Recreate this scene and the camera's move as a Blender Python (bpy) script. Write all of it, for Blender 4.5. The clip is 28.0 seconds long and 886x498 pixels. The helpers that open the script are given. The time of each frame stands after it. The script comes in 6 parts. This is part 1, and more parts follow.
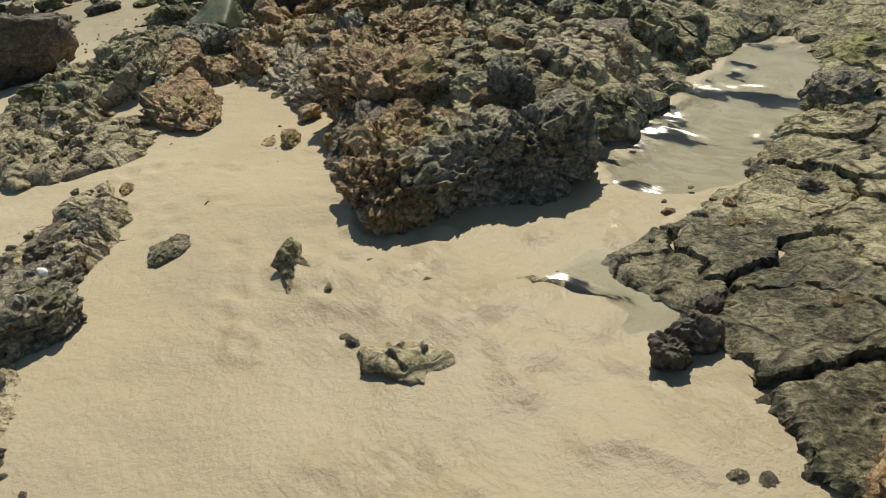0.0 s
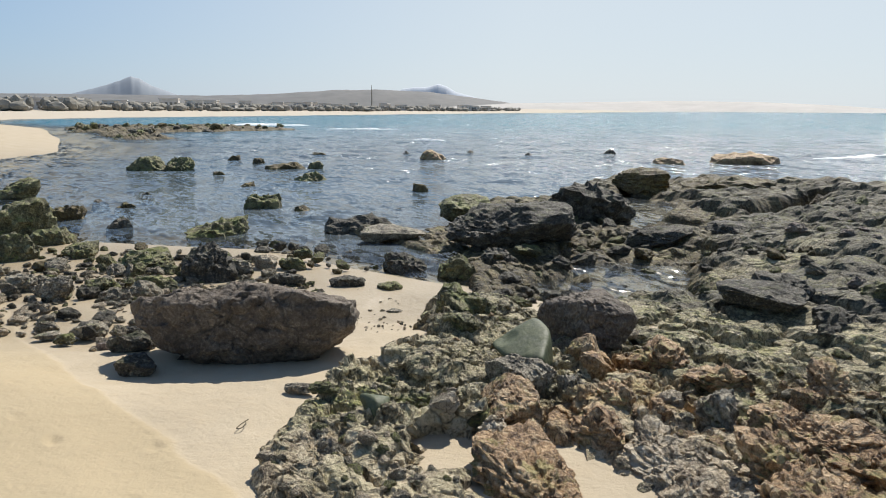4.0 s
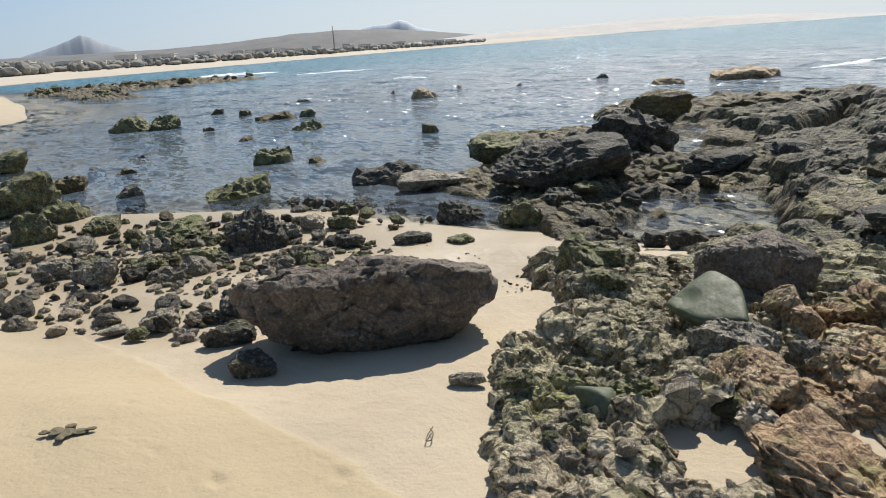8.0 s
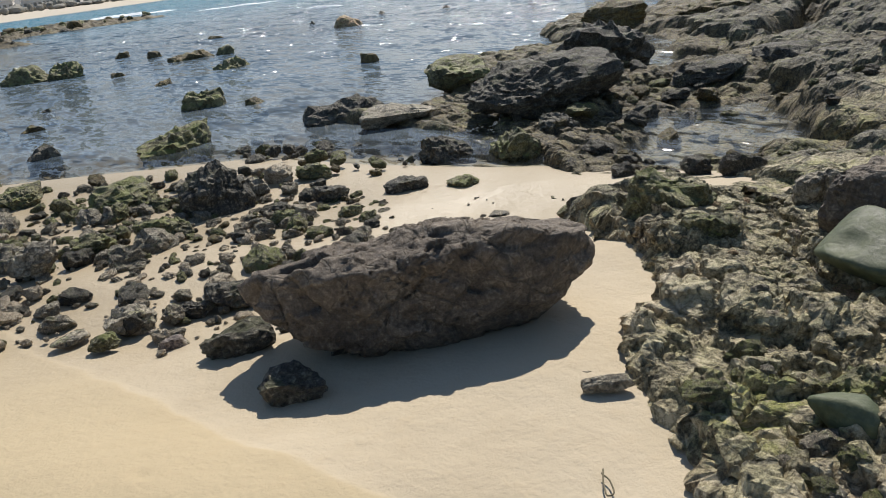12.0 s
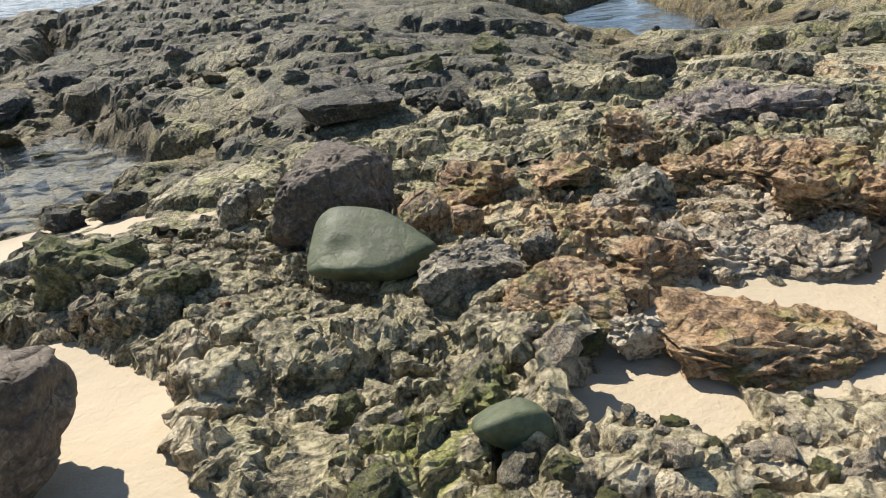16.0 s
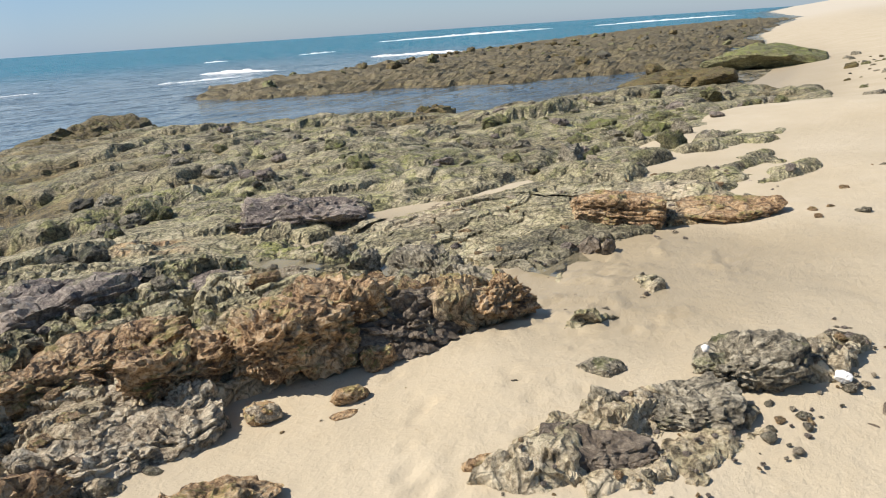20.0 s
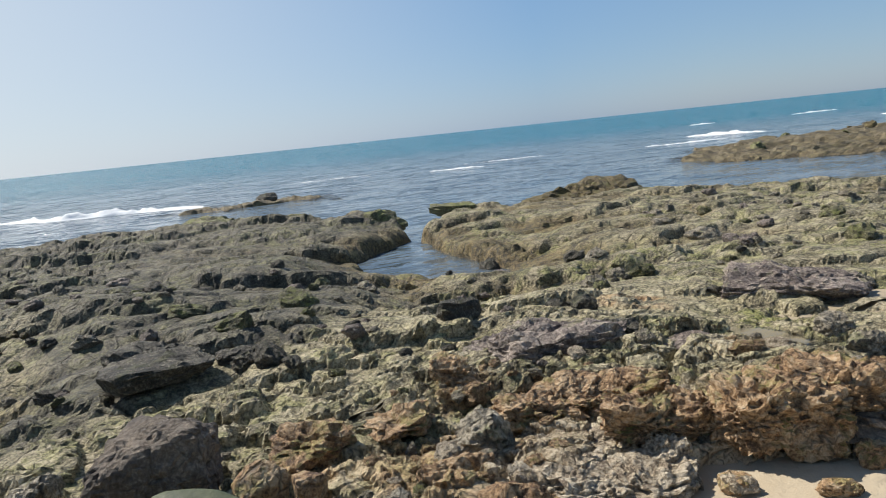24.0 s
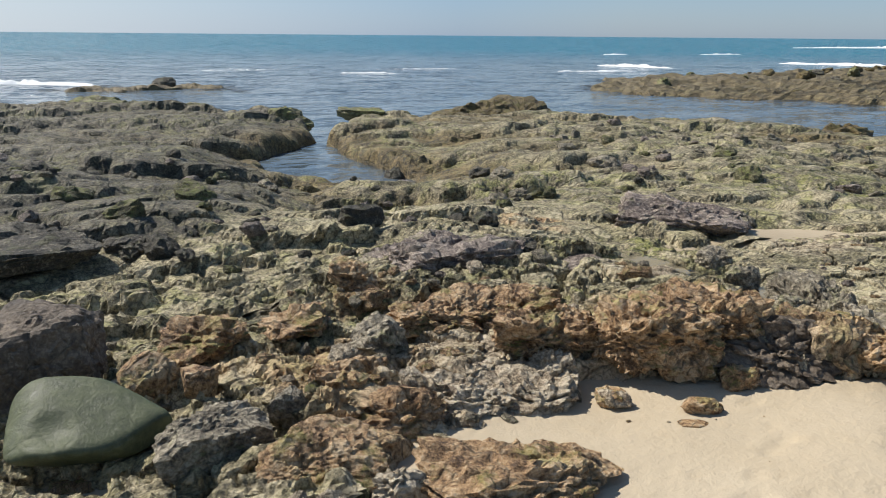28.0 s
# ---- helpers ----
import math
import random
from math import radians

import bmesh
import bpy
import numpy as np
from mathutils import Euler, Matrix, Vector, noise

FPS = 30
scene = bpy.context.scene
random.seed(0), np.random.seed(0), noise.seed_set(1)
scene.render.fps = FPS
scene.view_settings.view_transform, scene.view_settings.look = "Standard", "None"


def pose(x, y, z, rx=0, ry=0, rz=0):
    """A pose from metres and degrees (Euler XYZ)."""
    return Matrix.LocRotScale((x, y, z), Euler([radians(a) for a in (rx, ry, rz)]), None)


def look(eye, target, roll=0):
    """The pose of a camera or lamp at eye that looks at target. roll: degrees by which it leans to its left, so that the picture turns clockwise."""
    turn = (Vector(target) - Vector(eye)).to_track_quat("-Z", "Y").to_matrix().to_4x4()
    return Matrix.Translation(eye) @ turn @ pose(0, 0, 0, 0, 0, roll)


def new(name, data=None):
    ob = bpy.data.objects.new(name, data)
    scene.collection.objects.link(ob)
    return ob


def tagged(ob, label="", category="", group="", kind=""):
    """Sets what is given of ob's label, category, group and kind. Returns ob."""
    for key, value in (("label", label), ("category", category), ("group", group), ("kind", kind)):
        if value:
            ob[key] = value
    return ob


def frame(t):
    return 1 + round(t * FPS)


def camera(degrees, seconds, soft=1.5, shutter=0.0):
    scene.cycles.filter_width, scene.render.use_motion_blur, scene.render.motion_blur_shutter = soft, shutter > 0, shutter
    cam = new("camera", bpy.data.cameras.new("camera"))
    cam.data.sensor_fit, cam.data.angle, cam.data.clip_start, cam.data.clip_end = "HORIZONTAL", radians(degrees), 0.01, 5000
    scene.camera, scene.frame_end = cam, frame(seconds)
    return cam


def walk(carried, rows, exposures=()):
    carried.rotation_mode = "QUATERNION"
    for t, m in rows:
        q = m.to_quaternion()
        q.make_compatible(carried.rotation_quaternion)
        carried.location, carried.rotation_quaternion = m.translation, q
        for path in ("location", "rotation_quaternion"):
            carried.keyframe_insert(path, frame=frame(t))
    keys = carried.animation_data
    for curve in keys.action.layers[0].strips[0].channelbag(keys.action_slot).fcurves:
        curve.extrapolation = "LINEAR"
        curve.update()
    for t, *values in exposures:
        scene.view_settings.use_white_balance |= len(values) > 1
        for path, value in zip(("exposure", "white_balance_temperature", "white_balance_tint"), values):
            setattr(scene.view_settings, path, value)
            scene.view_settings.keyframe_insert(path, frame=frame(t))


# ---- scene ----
cam = camera(61.8, 28.0, soft=1.0)
PATH = [
    (0, (4.737, -0.341, 1.617), (3.383, 0.638, 0.518), -11.4),
    (0.5, (4.493, -0.427, 1.702), (3.182, 0.754, 0.76), -8.1),
    (1, (4.242, -0.463, 1.735), (2.857, 0.796, 1.03), -5.0),
    (1.5, (3.993, -0.45, 1.728), (2.51, 0.804, 1.248), -3.3),
    (2, (3.72, -0.542, 1.791), (2.143, 0.652, 1.497), -4.4),
    (2.5, (3.593, -0.608, 1.825), (1.964, 0.522, 1.561), -1.8),
    (3, (3.385, -0.648, 1.808), (1.722, 0.426, 1.521), -0.1),
    (3.5, (3.161, -0.699, 1.806), (1.484, 0.342, 1.484), -1.1),
    (4, (2.991, -0.818, 1.807), (1.275, 0.141, 1.436), 0.3),
    (4.5, (2.78, -0.913, 1.798), (1.028, -0.006, 1.468), -2.7),
    (6.5, (2.14, -1.217, 1.793), (0.428, -0.357, 1.219), -1.5),
    (7, (1.996, -1.264, 1.789), (0.298, -0.385, 1.2), -2.5),
    (7.5, (1.854, -1.339, 1.789), (0.17, -0.408, 1.241), -5.0),
    (8, (1.7, -1.381, 1.795), (0.046, -0.392, 1.261), -3.9),
    (8.5, (1.552, -1.386, 1.767), (-0.076, -0.377, 1.191), -4.8),
    (9, (1.335, -1.376, 1.762), (-0.285, -0.387, 1.133), -7.0),
    (9.5, (1.188, -1.372, 1.738), (-0.451, -0.43, 1.084), -6.0),
    (10, (1.002, -1.401, 1.734), (-0.617, -0.457, 1.035), -5.7),
    (10.5, (0.824, -1.44, 1.727), (-0.777, -0.45, 1.053), -9.2),
    (11, (0.648, -1.459, 1.709), (-0.899, -0.404, 1.006), -9.3),
    (11.5, (0.456, -1.426, 1.678), (-1.067, -0.347, 0.96), -7.6),
    (13.5, (-0.262, -1.325, 1.693), (-1.396, 0.134, 0.927), -8.9),
    (14, (-0.389, -1.242, 1.7), (-1.198, 0.419, 0.934), -9.8),
    (14.5, (-0.514, -1.122, 1.682), (-1.061, 0.661, 0.96), -8.5),
    (15, (-0.6, -1.075, 1.655), (-0.946, 0.763, 0.945), -5.1),
    (15.5, (-0.687, -1.021, 1.631), (-0.849, 0.817, 0.859), -4.4),
    (16, (-0.787, -0.963, 1.596), (-0.744, 0.842, 0.734), -6.3),
    (17, (-0.85, -0.811, 1.585), (-0.495, 0.958, 0.721), -4.9),
    (17.5, (-0.864, -0.725, 1.58), (-0.355, 1.037, 0.784), -6.2),
    (18, (-0.856, -0.71, 1.596), (-0.083, 0.981, 0.858), -3.4),
    (18.5, (-0.851, -0.751, 1.618), (0.199, 0.812, 0.943), -2.7),
    (19, (-0.836, -0.802, 1.631), (0.465, 0.587, 1.016), -3.2),
    (19.5, (-0.823, -0.839, 1.645), (0.659, 0.376, 1.072), -5.0),
    (20, (-0.821, -0.844, 1.64), (0.756, 0.248, 1.071), -3.8),
    (20.5, (-0.808, -0.849, 1.647), (0.792, 0.218, 1.1), -3.2),
    (21, (-0.81, -0.844, 1.656), (0.821, 0.198, 1.151), -5.2),
    (21.5, (-0.878, -0.828, 1.675), (0.544, 0.504, 1.222), -7.3),
    (22, (-0.927, -0.84, 1.698), (0.234, 0.739, 1.3), -3.9),
    (22.5, (-0.948, -0.876, 1.713), (0.04, 0.83, 1.377), -3.2),
    (24.5, (-0.979, -0.884, 1.668), (-0.351, 0.988, 1.345), -5.9),
    (25, (-0.956, -0.903, 1.666), (-0.315, 0.952, 1.282), -4.3),
    (25.5, (-0.939, -0.917, 1.671), (-0.195, 0.881, 1.208), -1.2),
    (26, (-0.957, -0.904, 1.666), (-0.075, 0.807, 1.123), -0.0),
    (26.5, (-0.957, -0.888, 1.666), (-0.053, 0.804, 1.1), 0.9),
    (27, (-0.972, -0.87, 1.65), (-0.027, 0.804, 1.097), 1.2),
    (27.5, (-0.965, -0.858, 1.671), (-0.039, 0.819, 1.096), 0.8),
    (28, (-0.996, -0.857, 1.665), (-0.116, 0.851, 1.11), 0.5),
]
walk(cam, [(t, look(e, a, r)) for t, e, a, r in PATH],
     [(0, -0.32, 7300, 1), (1, -0.1, 6900, 5), (2.5, 0.05, 6500, 9), (11.5, 0, 6500, 10), (13.8, -0.2, 6500, 10), (15, 0.2, 6500, 10), (16, 0.42, 6600, 10), (18, 0.36, 6600, 10), (19.5, 0.24, 6600, 10), (22, 0.05, 6500, 10), (28, 0.05, 6500, 10)])

# ---- light and sky ----
SUN_AZ, SUN_EL = radians(-38), radians(49)
sun_dir = Vector((math.sin(SUN_AZ) * math.cos(SUN_EL), math.cos(SUN_AZ) * math.cos(SUN_EL), math.sin(SUN_EL)))
world = bpy.data.worlds.new("sky")
scene.world = world
world.use_nodes = True
wn = world.node_tree
sky = wn.nodes.new("ShaderNodeTexSky")
sky.sky_type = "NISHITA"
sky.sun_disc = False
sky.sun_elevation, sky.sun_rotation = SUN_EL, SUN_AZ
sky.air_density, sky.dust_density, sky.ozone_density = 1.0, 0.4, 2.5
haze = wn.nodes.new("ShaderNodeMix")
haze.data_type = "RGBA"
coord = wn.nodes.new("ShaderNodeTexCoord")
axes = wn.nodes.new("ShaderNodeSeparateXYZ")
wn.links.new(coord.outputs["Generated"], axes.inputs[0])
veil = wn.nodes.new("ShaderNodeMapRange")
veil.inputs[1].default_value, veil.inputs[2].default_value, veil.inputs[3].default_value, veil.inputs[4].default_value = 0.2, 0.65, 0.72, 0.08
wn.links.new(axes.outputs[2], veil.inputs[0])
side = wn.nodes.new("ShaderNodeVectorMath")
side.operation = "DOT_PRODUCT"
side.inputs[1].default_value = (math.sin(SUN_AZ), math.cos(SUN_AZ), 0)
wn.links.new(coord.outputs["Generated"], side.inputs[0])
glare = wn.nodes.new("ShaderNodeMapRange")
glare.inputs[1].default_value, glare.inputs[2].default_value, glare.inputs[3].default_value, glare.inputs[4].default_value = 0.2, 0.95, 0.62, 1.22
wn.links.new(side.outputs["Value"], glare.inputs[0])
tint = wn.nodes.new("ShaderNodeMapRange")
tint.inputs[1].default_value, tint.inputs[2].default_value = 0.4, 0.95
wn.links.new(side.outputs["Value"], tint.inputs[0])
veil_colour = wn.nodes.new("ShaderNodeMix")
veil_colour.data_type = "RGBA"
veil_colour.inputs[6].default_value, veil_colour.inputs[7].default_value = (2.0, 4.0, 7.0, 1), (7.0, 7.8, 8.5, 1)
wn.links.new(tint.outputs[0], veil_colour.inputs[0])
wn.links.new(veil_colour.outputs[2], haze.inputs[7])
both = wn.nodes.new("ShaderNodeMath")
both.operation = "MULTIPLY"
wn.links.new(veil.outputs[0], both.inputs[0])
wn.links.new(glare.outputs[0], both.inputs[1])
wn.links.new(both.outputs[0], haze.inputs[0])
wn.links.new(sky.outputs[0], haze.inputs[6])
wn.links.new(haze.outputs[2], wn.nodes["Background"].inputs[0])
wn.nodes["Background"].inputs[1].default_value = 0.094
sun = new("sun", bpy.data.lights.new("sun", "SUN"))
sun.data.energy, sun.data.angle, sun.data.color = 5.4, radians(0.53), (1.0, 0.94, 0.85)
sun.matrix_world = look(sun_dir * 60, (0, 0, 0))

SEA = -0.5  # level of the water


# ---- noise ----
def hash_at(ix, iy, iz, seed):
    n = (ix.astype(np.int64) * 374761393 + iy.astype(np.int64) * 668265263 + iz.astype(np.int64) * 2147483647 + seed * 1274126177) & 0xFFFFFFFF
    n = ((n ^ (n >> 13)) * 1274126177) & 0xFFFFFFFF
    n = ((n ^ (n >> 16)) * 2246822519) & 0xFFFFFFFF
    return ((n ^ (n >> 15)) & 0xFFFFFF) / float(0x1000000)


def noise2(x, y, seed=0):
    ix, iy = np.floor(x), np.floor(y)
    u, v = x - ix, y - iy
    u, v = u * u * u * (u * (u * 6 - 15) + 10), v * v * v * (v * (v * 6 - 15) + 10)
    o = np.zeros_like(ix)
    a, b = hash_at(ix, iy, o, seed), hash_at(ix + 1, iy, o, seed)
    c, d = hash_at(ix, iy + 1, o, seed), hash_at(ix + 1, iy + 1, o, seed)
    return (a + (b - a) * u) * (1 - v) + (c + (d - c) * u) * v


def noise3(p, seed=0):
    i = np.floor(p)
    f = p - i
    f = f * f * (3 - 2 * f)
    out = 0
    for dx in (0, 1):
        for dy in (0, 1):
            for dz in (0, 1):
                w = (f[:, 0] if dx else 1 - f[:, 0]) * (f[:, 1] if dy else 1 - f[:, 1]) * (f[:, 2] if dz else 1 - f[:, 2])
                out = out + w * hash_at(i[:, 0] + dx, i[:, 1] + dy, i[:, 2] + dz, seed)
    return out


def fbm2(x, y, octaves=4, seed=0, gain=0.5):
    total, amp, norm = 0, 1.0, 0.0
    for k in range(octaves):
        total = total + amp * noise2(x * 2 ** k + 17.3 * k, y * 2 ** k - 9.1 * k, seed + k)
        norm += amp
        amp *= gain
    return total / norm


def fbm3(p, octaves=4, seed=0, gain=0.5):
    total, amp, norm = 0, 1.0, 0.0
    for k in range(octaves):
        total = total + amp * noise3(p * 2 ** k + 5.7 * k, seed + k)
        norm += amp
        amp *= gain
    return total / norm


def cells(x, y, seed=0):
    """Nearest and second distance, the cell's random value, and the offset from its centre."""
    ix, iy = np.floor(x), np.floor(y)
    f1, f2 = np.full_like(x, 9.0), np.full_like(x, 9.0)
    rnd, ox, oy = np.zeros_like(x), np.zeros_like(x), np.zeros_like(x)
    o = np.zeros_like(ix)
    for dx in (-1, 0, 1):
        for dy in (-1, 0, 1):
            cx, cy = ix + dx, iy + dy
            px = cx + 0.1 + 0.8 * hash_at(cx, cy, o, seed)
            py = cy + 0.1 + 0.8 * hash_at(cx, cy, o, seed + 1)
            d = np.hypot(x - px, y - py)
            near = d < f1
            f2 = np.where(near, f1, np.minimum(f2, d))
            f1 = np.where(near, d, f1)
            rnd = np.where(near, hash_at(cx, cy, o, seed + 2), rnd)
            ox, oy = np.where(near, x - px, ox), np.where(near, y - py, oy)
    return f1, f2, rnd, ox, oy


def cells3(p, seed=0):
    """Nearest and second distance in space, the cell's random value, and the offset from its centre."""
    i = np.floor(p)
    f1, f2, rnd, off = np.full(len(p), 9.0), np.full(len(p), 9.0), np.zeros(len(p)), np.zeros_like(p)
    for dx in (-1, 0, 1):
        for dy in (-1, 0, 1):
            for dz in (-1, 0, 1):
                c = i + (dx, dy, dz)
                q = np.stack([c[:, k] + 0.1 + 0.8 * hash_at(c[:, 0], c[:, 1], c[:, 2], seed + k) for k in (0, 1, 2)], 1)
                d = np.linalg.norm(p - q, axis=1)
                near = d < f1
                f2 = np.where(near, f1, np.minimum(f2, d))
                f1 = np.where(near, d, f1)
                rnd = np.where(near, hash_at(c[:, 0], c[:, 1], c[:, 2], seed + 5), rnd)
                off[near] = (p - q)[near]
    return f1, f2, rnd, off


def smooth(a, b, v):
    t = np.clip((v - a) / (b - a), 0, 1)
    return t * t * (3 - 2 * t)


def inside(x, y, poly):
    """Signed distance to a closed outline, positive inside."""
    dist, odd = np.full_like(x, 1e9), np.zeros(x.shape, bool)
    for (ax, ay), (bx, by) in zip(poly, poly[1:] + poly[:1]):
        ex, ey = bx - ax, by - ay
        t = np.clip(((x - ax) * ex + (y - ay) * ey) / (ex * ex + ey * ey), 0, 1)
        dist = np.minimum(dist, np.hypot(x - ax - t * ex, y - ay - t * ey))
        if ey:
            odd ^= ((ay > y) != (by > y)) & (x < (y - ay) / ey * ex + ax)
    return np.where(odd, dist, -dist)


def heights(x, y, marks, soft):
    """A smooth surface through a few heights."""
    total, norm = 0, 1e-9
    for px, py, pz in marks:
        w = 1 / ((x - px) ** 2 + (y - py) ** 2 + soft * soft) ** 1.5
        total, norm = total + w * pz, norm + w
    return total / norm


def steps(*spans):
    """Grid lines: start, then (end, first gap, last gap)."""
    out = [spans[0]]
    for end, g0, g1 in spans[1:]:
        a = out[-1]
        n = max(1, round(abs(end - a) / ((g1 - g0) / math.log(g1 / g0) if g0 != g1 else g0)))
        r = (g1 / g0) ** (1 / max(1, n - 1)) if n > 1 else 1
        gaps = np.array([g0 * r ** k for k in range(n)])
        gaps *= (end - a) / gaps.sum()
        out.extend(list(a + np.cumsum(gaps)))
    return np.array(out)


# ---- material helpers ----
def material(name):
    m = bpy.data.materials.new(name)
    m.use_nodes = True
    nt = m.node_tree
    return m, nt, nt.nodes["Principled BSDF"]


def noise_node(nt, vec, scale, detail=4.0, rough=0.6):
    n = nt.nodes.new("ShaderNodeTexNoise")
    n.inputs["Scale"].default_value, n.inputs["Detail"].default_value, n.inputs["Roughness"].default_value = scale, detail, rough
    nt.links.new(vec, n.inputs["Vector"])
    return n.outputs["Fac"]


def ramp(nt, fac, *stops):
    n = nt.nodes.new("ShaderNodeValToRGB")
    while len(n.color_ramp.elements) < len(stops):
        n.color_ramp.elements.new(0.5)
    for e, (at, c) in zip(n.color_ramp.elements, stops):
        e.position = at
        e.color = (*c, 1) if len(c) == 3 else c
    nt.links.new(fac, n.inputs[0])
    return n.outputs[0]


def grey(nt, fac, lo, hi, a=0.0, b=1.0):
    n = nt.nodes.new("ShaderNodeMapRange")
    n.inputs[1].default_value, n.inputs[2].default_value, n.inputs[3].default_value, n.inputs[4].default_value = lo, hi, a, b
    nt.links.new(fac, n.inputs[0])
    return n.outputs[0]


def mix(nt, fac, a, b):
    n = nt.nodes.new("ShaderNodeMix")
    n.data_type = "RGBA"
    for s, v in ((n.inputs[0], fac), (n.inputs[6], a), (n.inputs[7], b)):
        if isinstance(v, (tuple, list)):
            s.default_value = (*v, 1)
        elif isinstance(v, (int, float)):
            s.default_value = v
        else:
            nt.links.new(v, s)
    return n.outputs[2]


def calc(nt, op, a, b=0.0):
    n = nt.nodes.new("ShaderNodeMath")
    n.operation = op
    n.use_clamp = True
    for s, v in ((n.inputs[0], a), (n.inputs[1], b)):
        if isinstance(v, (int, float)):
            s.default_value = v
        else:
            nt.links.new(v, s)
    return n.outputs[0]


def bump(nt, bsdf, height, strength, distance, before=None):
    n = nt.nodes.new("ShaderNodeBump")
    n.inputs["Strength"].default_value, n.inputs["Distance"].default_value = strength, distance
    nt.links.new(height, n.inputs["Height"])
    if before:
        nt.links.new(before, n.inputs["Normal"])
    nt.links.new(n.outputs[0], bsdf.inputs["Normal"])
    return n.outputs[0]


def place_vec(nt, shift=True):
    tc = nt.nodes.new("ShaderNodeTexCoord")
    if not shift:
        return tc.outputs["Object"]
    info = nt.nodes.new("ShaderNodeObjectInfo")
    add = nt.nodes.new("ShaderNodeVectorMath")
    add.operation = "MULTIPLY_ADD"
    nt.links.new(info.outputs["Random"], add.inputs[0])
    add.inputs[1].default_value = (31, 17, 23)
    nt.links.new(tc.outputs["Object"], add.inputs[2])
    return add.outputs[0]


def up_mask(nt, lo, hi):
    geo = nt.nodes.new("ShaderNodeNewGeometry")
    sep = nt.nodes.new("ShaderNodeSeparateXYZ")
    nt.links.new(geo.outputs["Normal"], sep.inputs[0])
    return grey(nt, sep.outputs[2], lo, hi)


def cracks(nt, v, scale, wide):
    """Thin lines between irregular cells: 1 in the crack, 0 elsewhere."""
    warp = nt.nodes.new("ShaderNodeTexNoise")
    warp.inputs["Scale"].default_value, warp.inputs["Detail"].default_value = scale * 1.3, 4
    nt.links.new(v, warp.inputs["Vector"])
    bend = nt.nodes.new("ShaderNodeVectorMath")
    bend.operation = "MULTIPLY_ADD"
    bend.inputs[1].default_value = (0.55 / scale,) * 3
    nt.links.new(warp.outputs["Color"], bend.inputs[0])
    nt.links.new(v, bend.inputs[2])
    vo = nt.nodes.new("ShaderNodeTexVoronoi")
    vo.feature = "DISTANCE_TO_EDGE"
    vo.inputs["Scale"].default_value = scale
    nt.links.new(bend.outputs[0], vo.inputs["Vector"])
    return grey(nt, vo.outputs["Distance"], 0.0, wide, 1.0, 0.0)


def surface(nt, b, v, scale, relief):
    """Craggy relief at three sizes, with open cracks; gives the noises for the colour."""
    big, small = noise_node(nt, v, 3.0 * scale, 6), noise_node(nt, v, 15 * scale, 7, 0.72)
    grit, fine = noise_node(nt, v, 46 * scale, 5, 0.75), noise_node(nt, v, 150 * scale, 3, 0.7)
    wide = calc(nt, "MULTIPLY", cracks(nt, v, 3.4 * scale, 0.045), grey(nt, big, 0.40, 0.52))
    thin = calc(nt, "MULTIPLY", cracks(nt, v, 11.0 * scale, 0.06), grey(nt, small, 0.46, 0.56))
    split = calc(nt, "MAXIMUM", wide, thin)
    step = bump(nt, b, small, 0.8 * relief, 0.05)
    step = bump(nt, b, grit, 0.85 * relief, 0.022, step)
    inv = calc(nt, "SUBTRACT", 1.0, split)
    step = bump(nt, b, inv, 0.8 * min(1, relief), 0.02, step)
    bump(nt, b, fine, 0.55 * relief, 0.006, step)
    # tone reuses the bump noises: raised spots lighter, sunk ones darker
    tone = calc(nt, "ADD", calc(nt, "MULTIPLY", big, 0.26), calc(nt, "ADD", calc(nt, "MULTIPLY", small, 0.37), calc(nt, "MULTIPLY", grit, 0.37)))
    return big, small, grit, split, tone


def rock_material(name, dark, mid, light, moss=0.0, moss_colour=(0.25, 0.285, 0.05), scale=1.0, fleck=0.25, gloss=0.62, relief=1.0, spread=0.065):
    m, nt, b = material(name)
    v = place_vec(nt)
    big, small, grit, split, tone = surface(nt, b, v, scale, relief)
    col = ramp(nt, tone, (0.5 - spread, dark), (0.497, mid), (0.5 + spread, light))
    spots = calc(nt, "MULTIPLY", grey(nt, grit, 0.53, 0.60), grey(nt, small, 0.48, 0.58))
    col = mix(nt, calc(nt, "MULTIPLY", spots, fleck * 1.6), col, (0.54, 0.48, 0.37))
    # crack lines get a darker colour besides their bump
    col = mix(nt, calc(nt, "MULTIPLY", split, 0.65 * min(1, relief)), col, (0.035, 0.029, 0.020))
    if moss:
        mk = calc(nt, "MULTIPLY", calc(nt, "MULTIPLY", grey(nt, noise_node(nt, v, 4.5 * scale, 6, 0.7), 0.62 - 0.25 * moss, 0.68 - 0.2 * moss), up_mask(nt, 0.1, 0.7)), moss)
        col = mix(nt, mk, col, moss_colour)
    nt.links.new(col, b.inputs["Base Color"])
    nt.links.new(grey(nt, small, 0.3, 0.7, gloss - 0.12, gloss + 0.2), b.inputs["Roughness"])
    return m


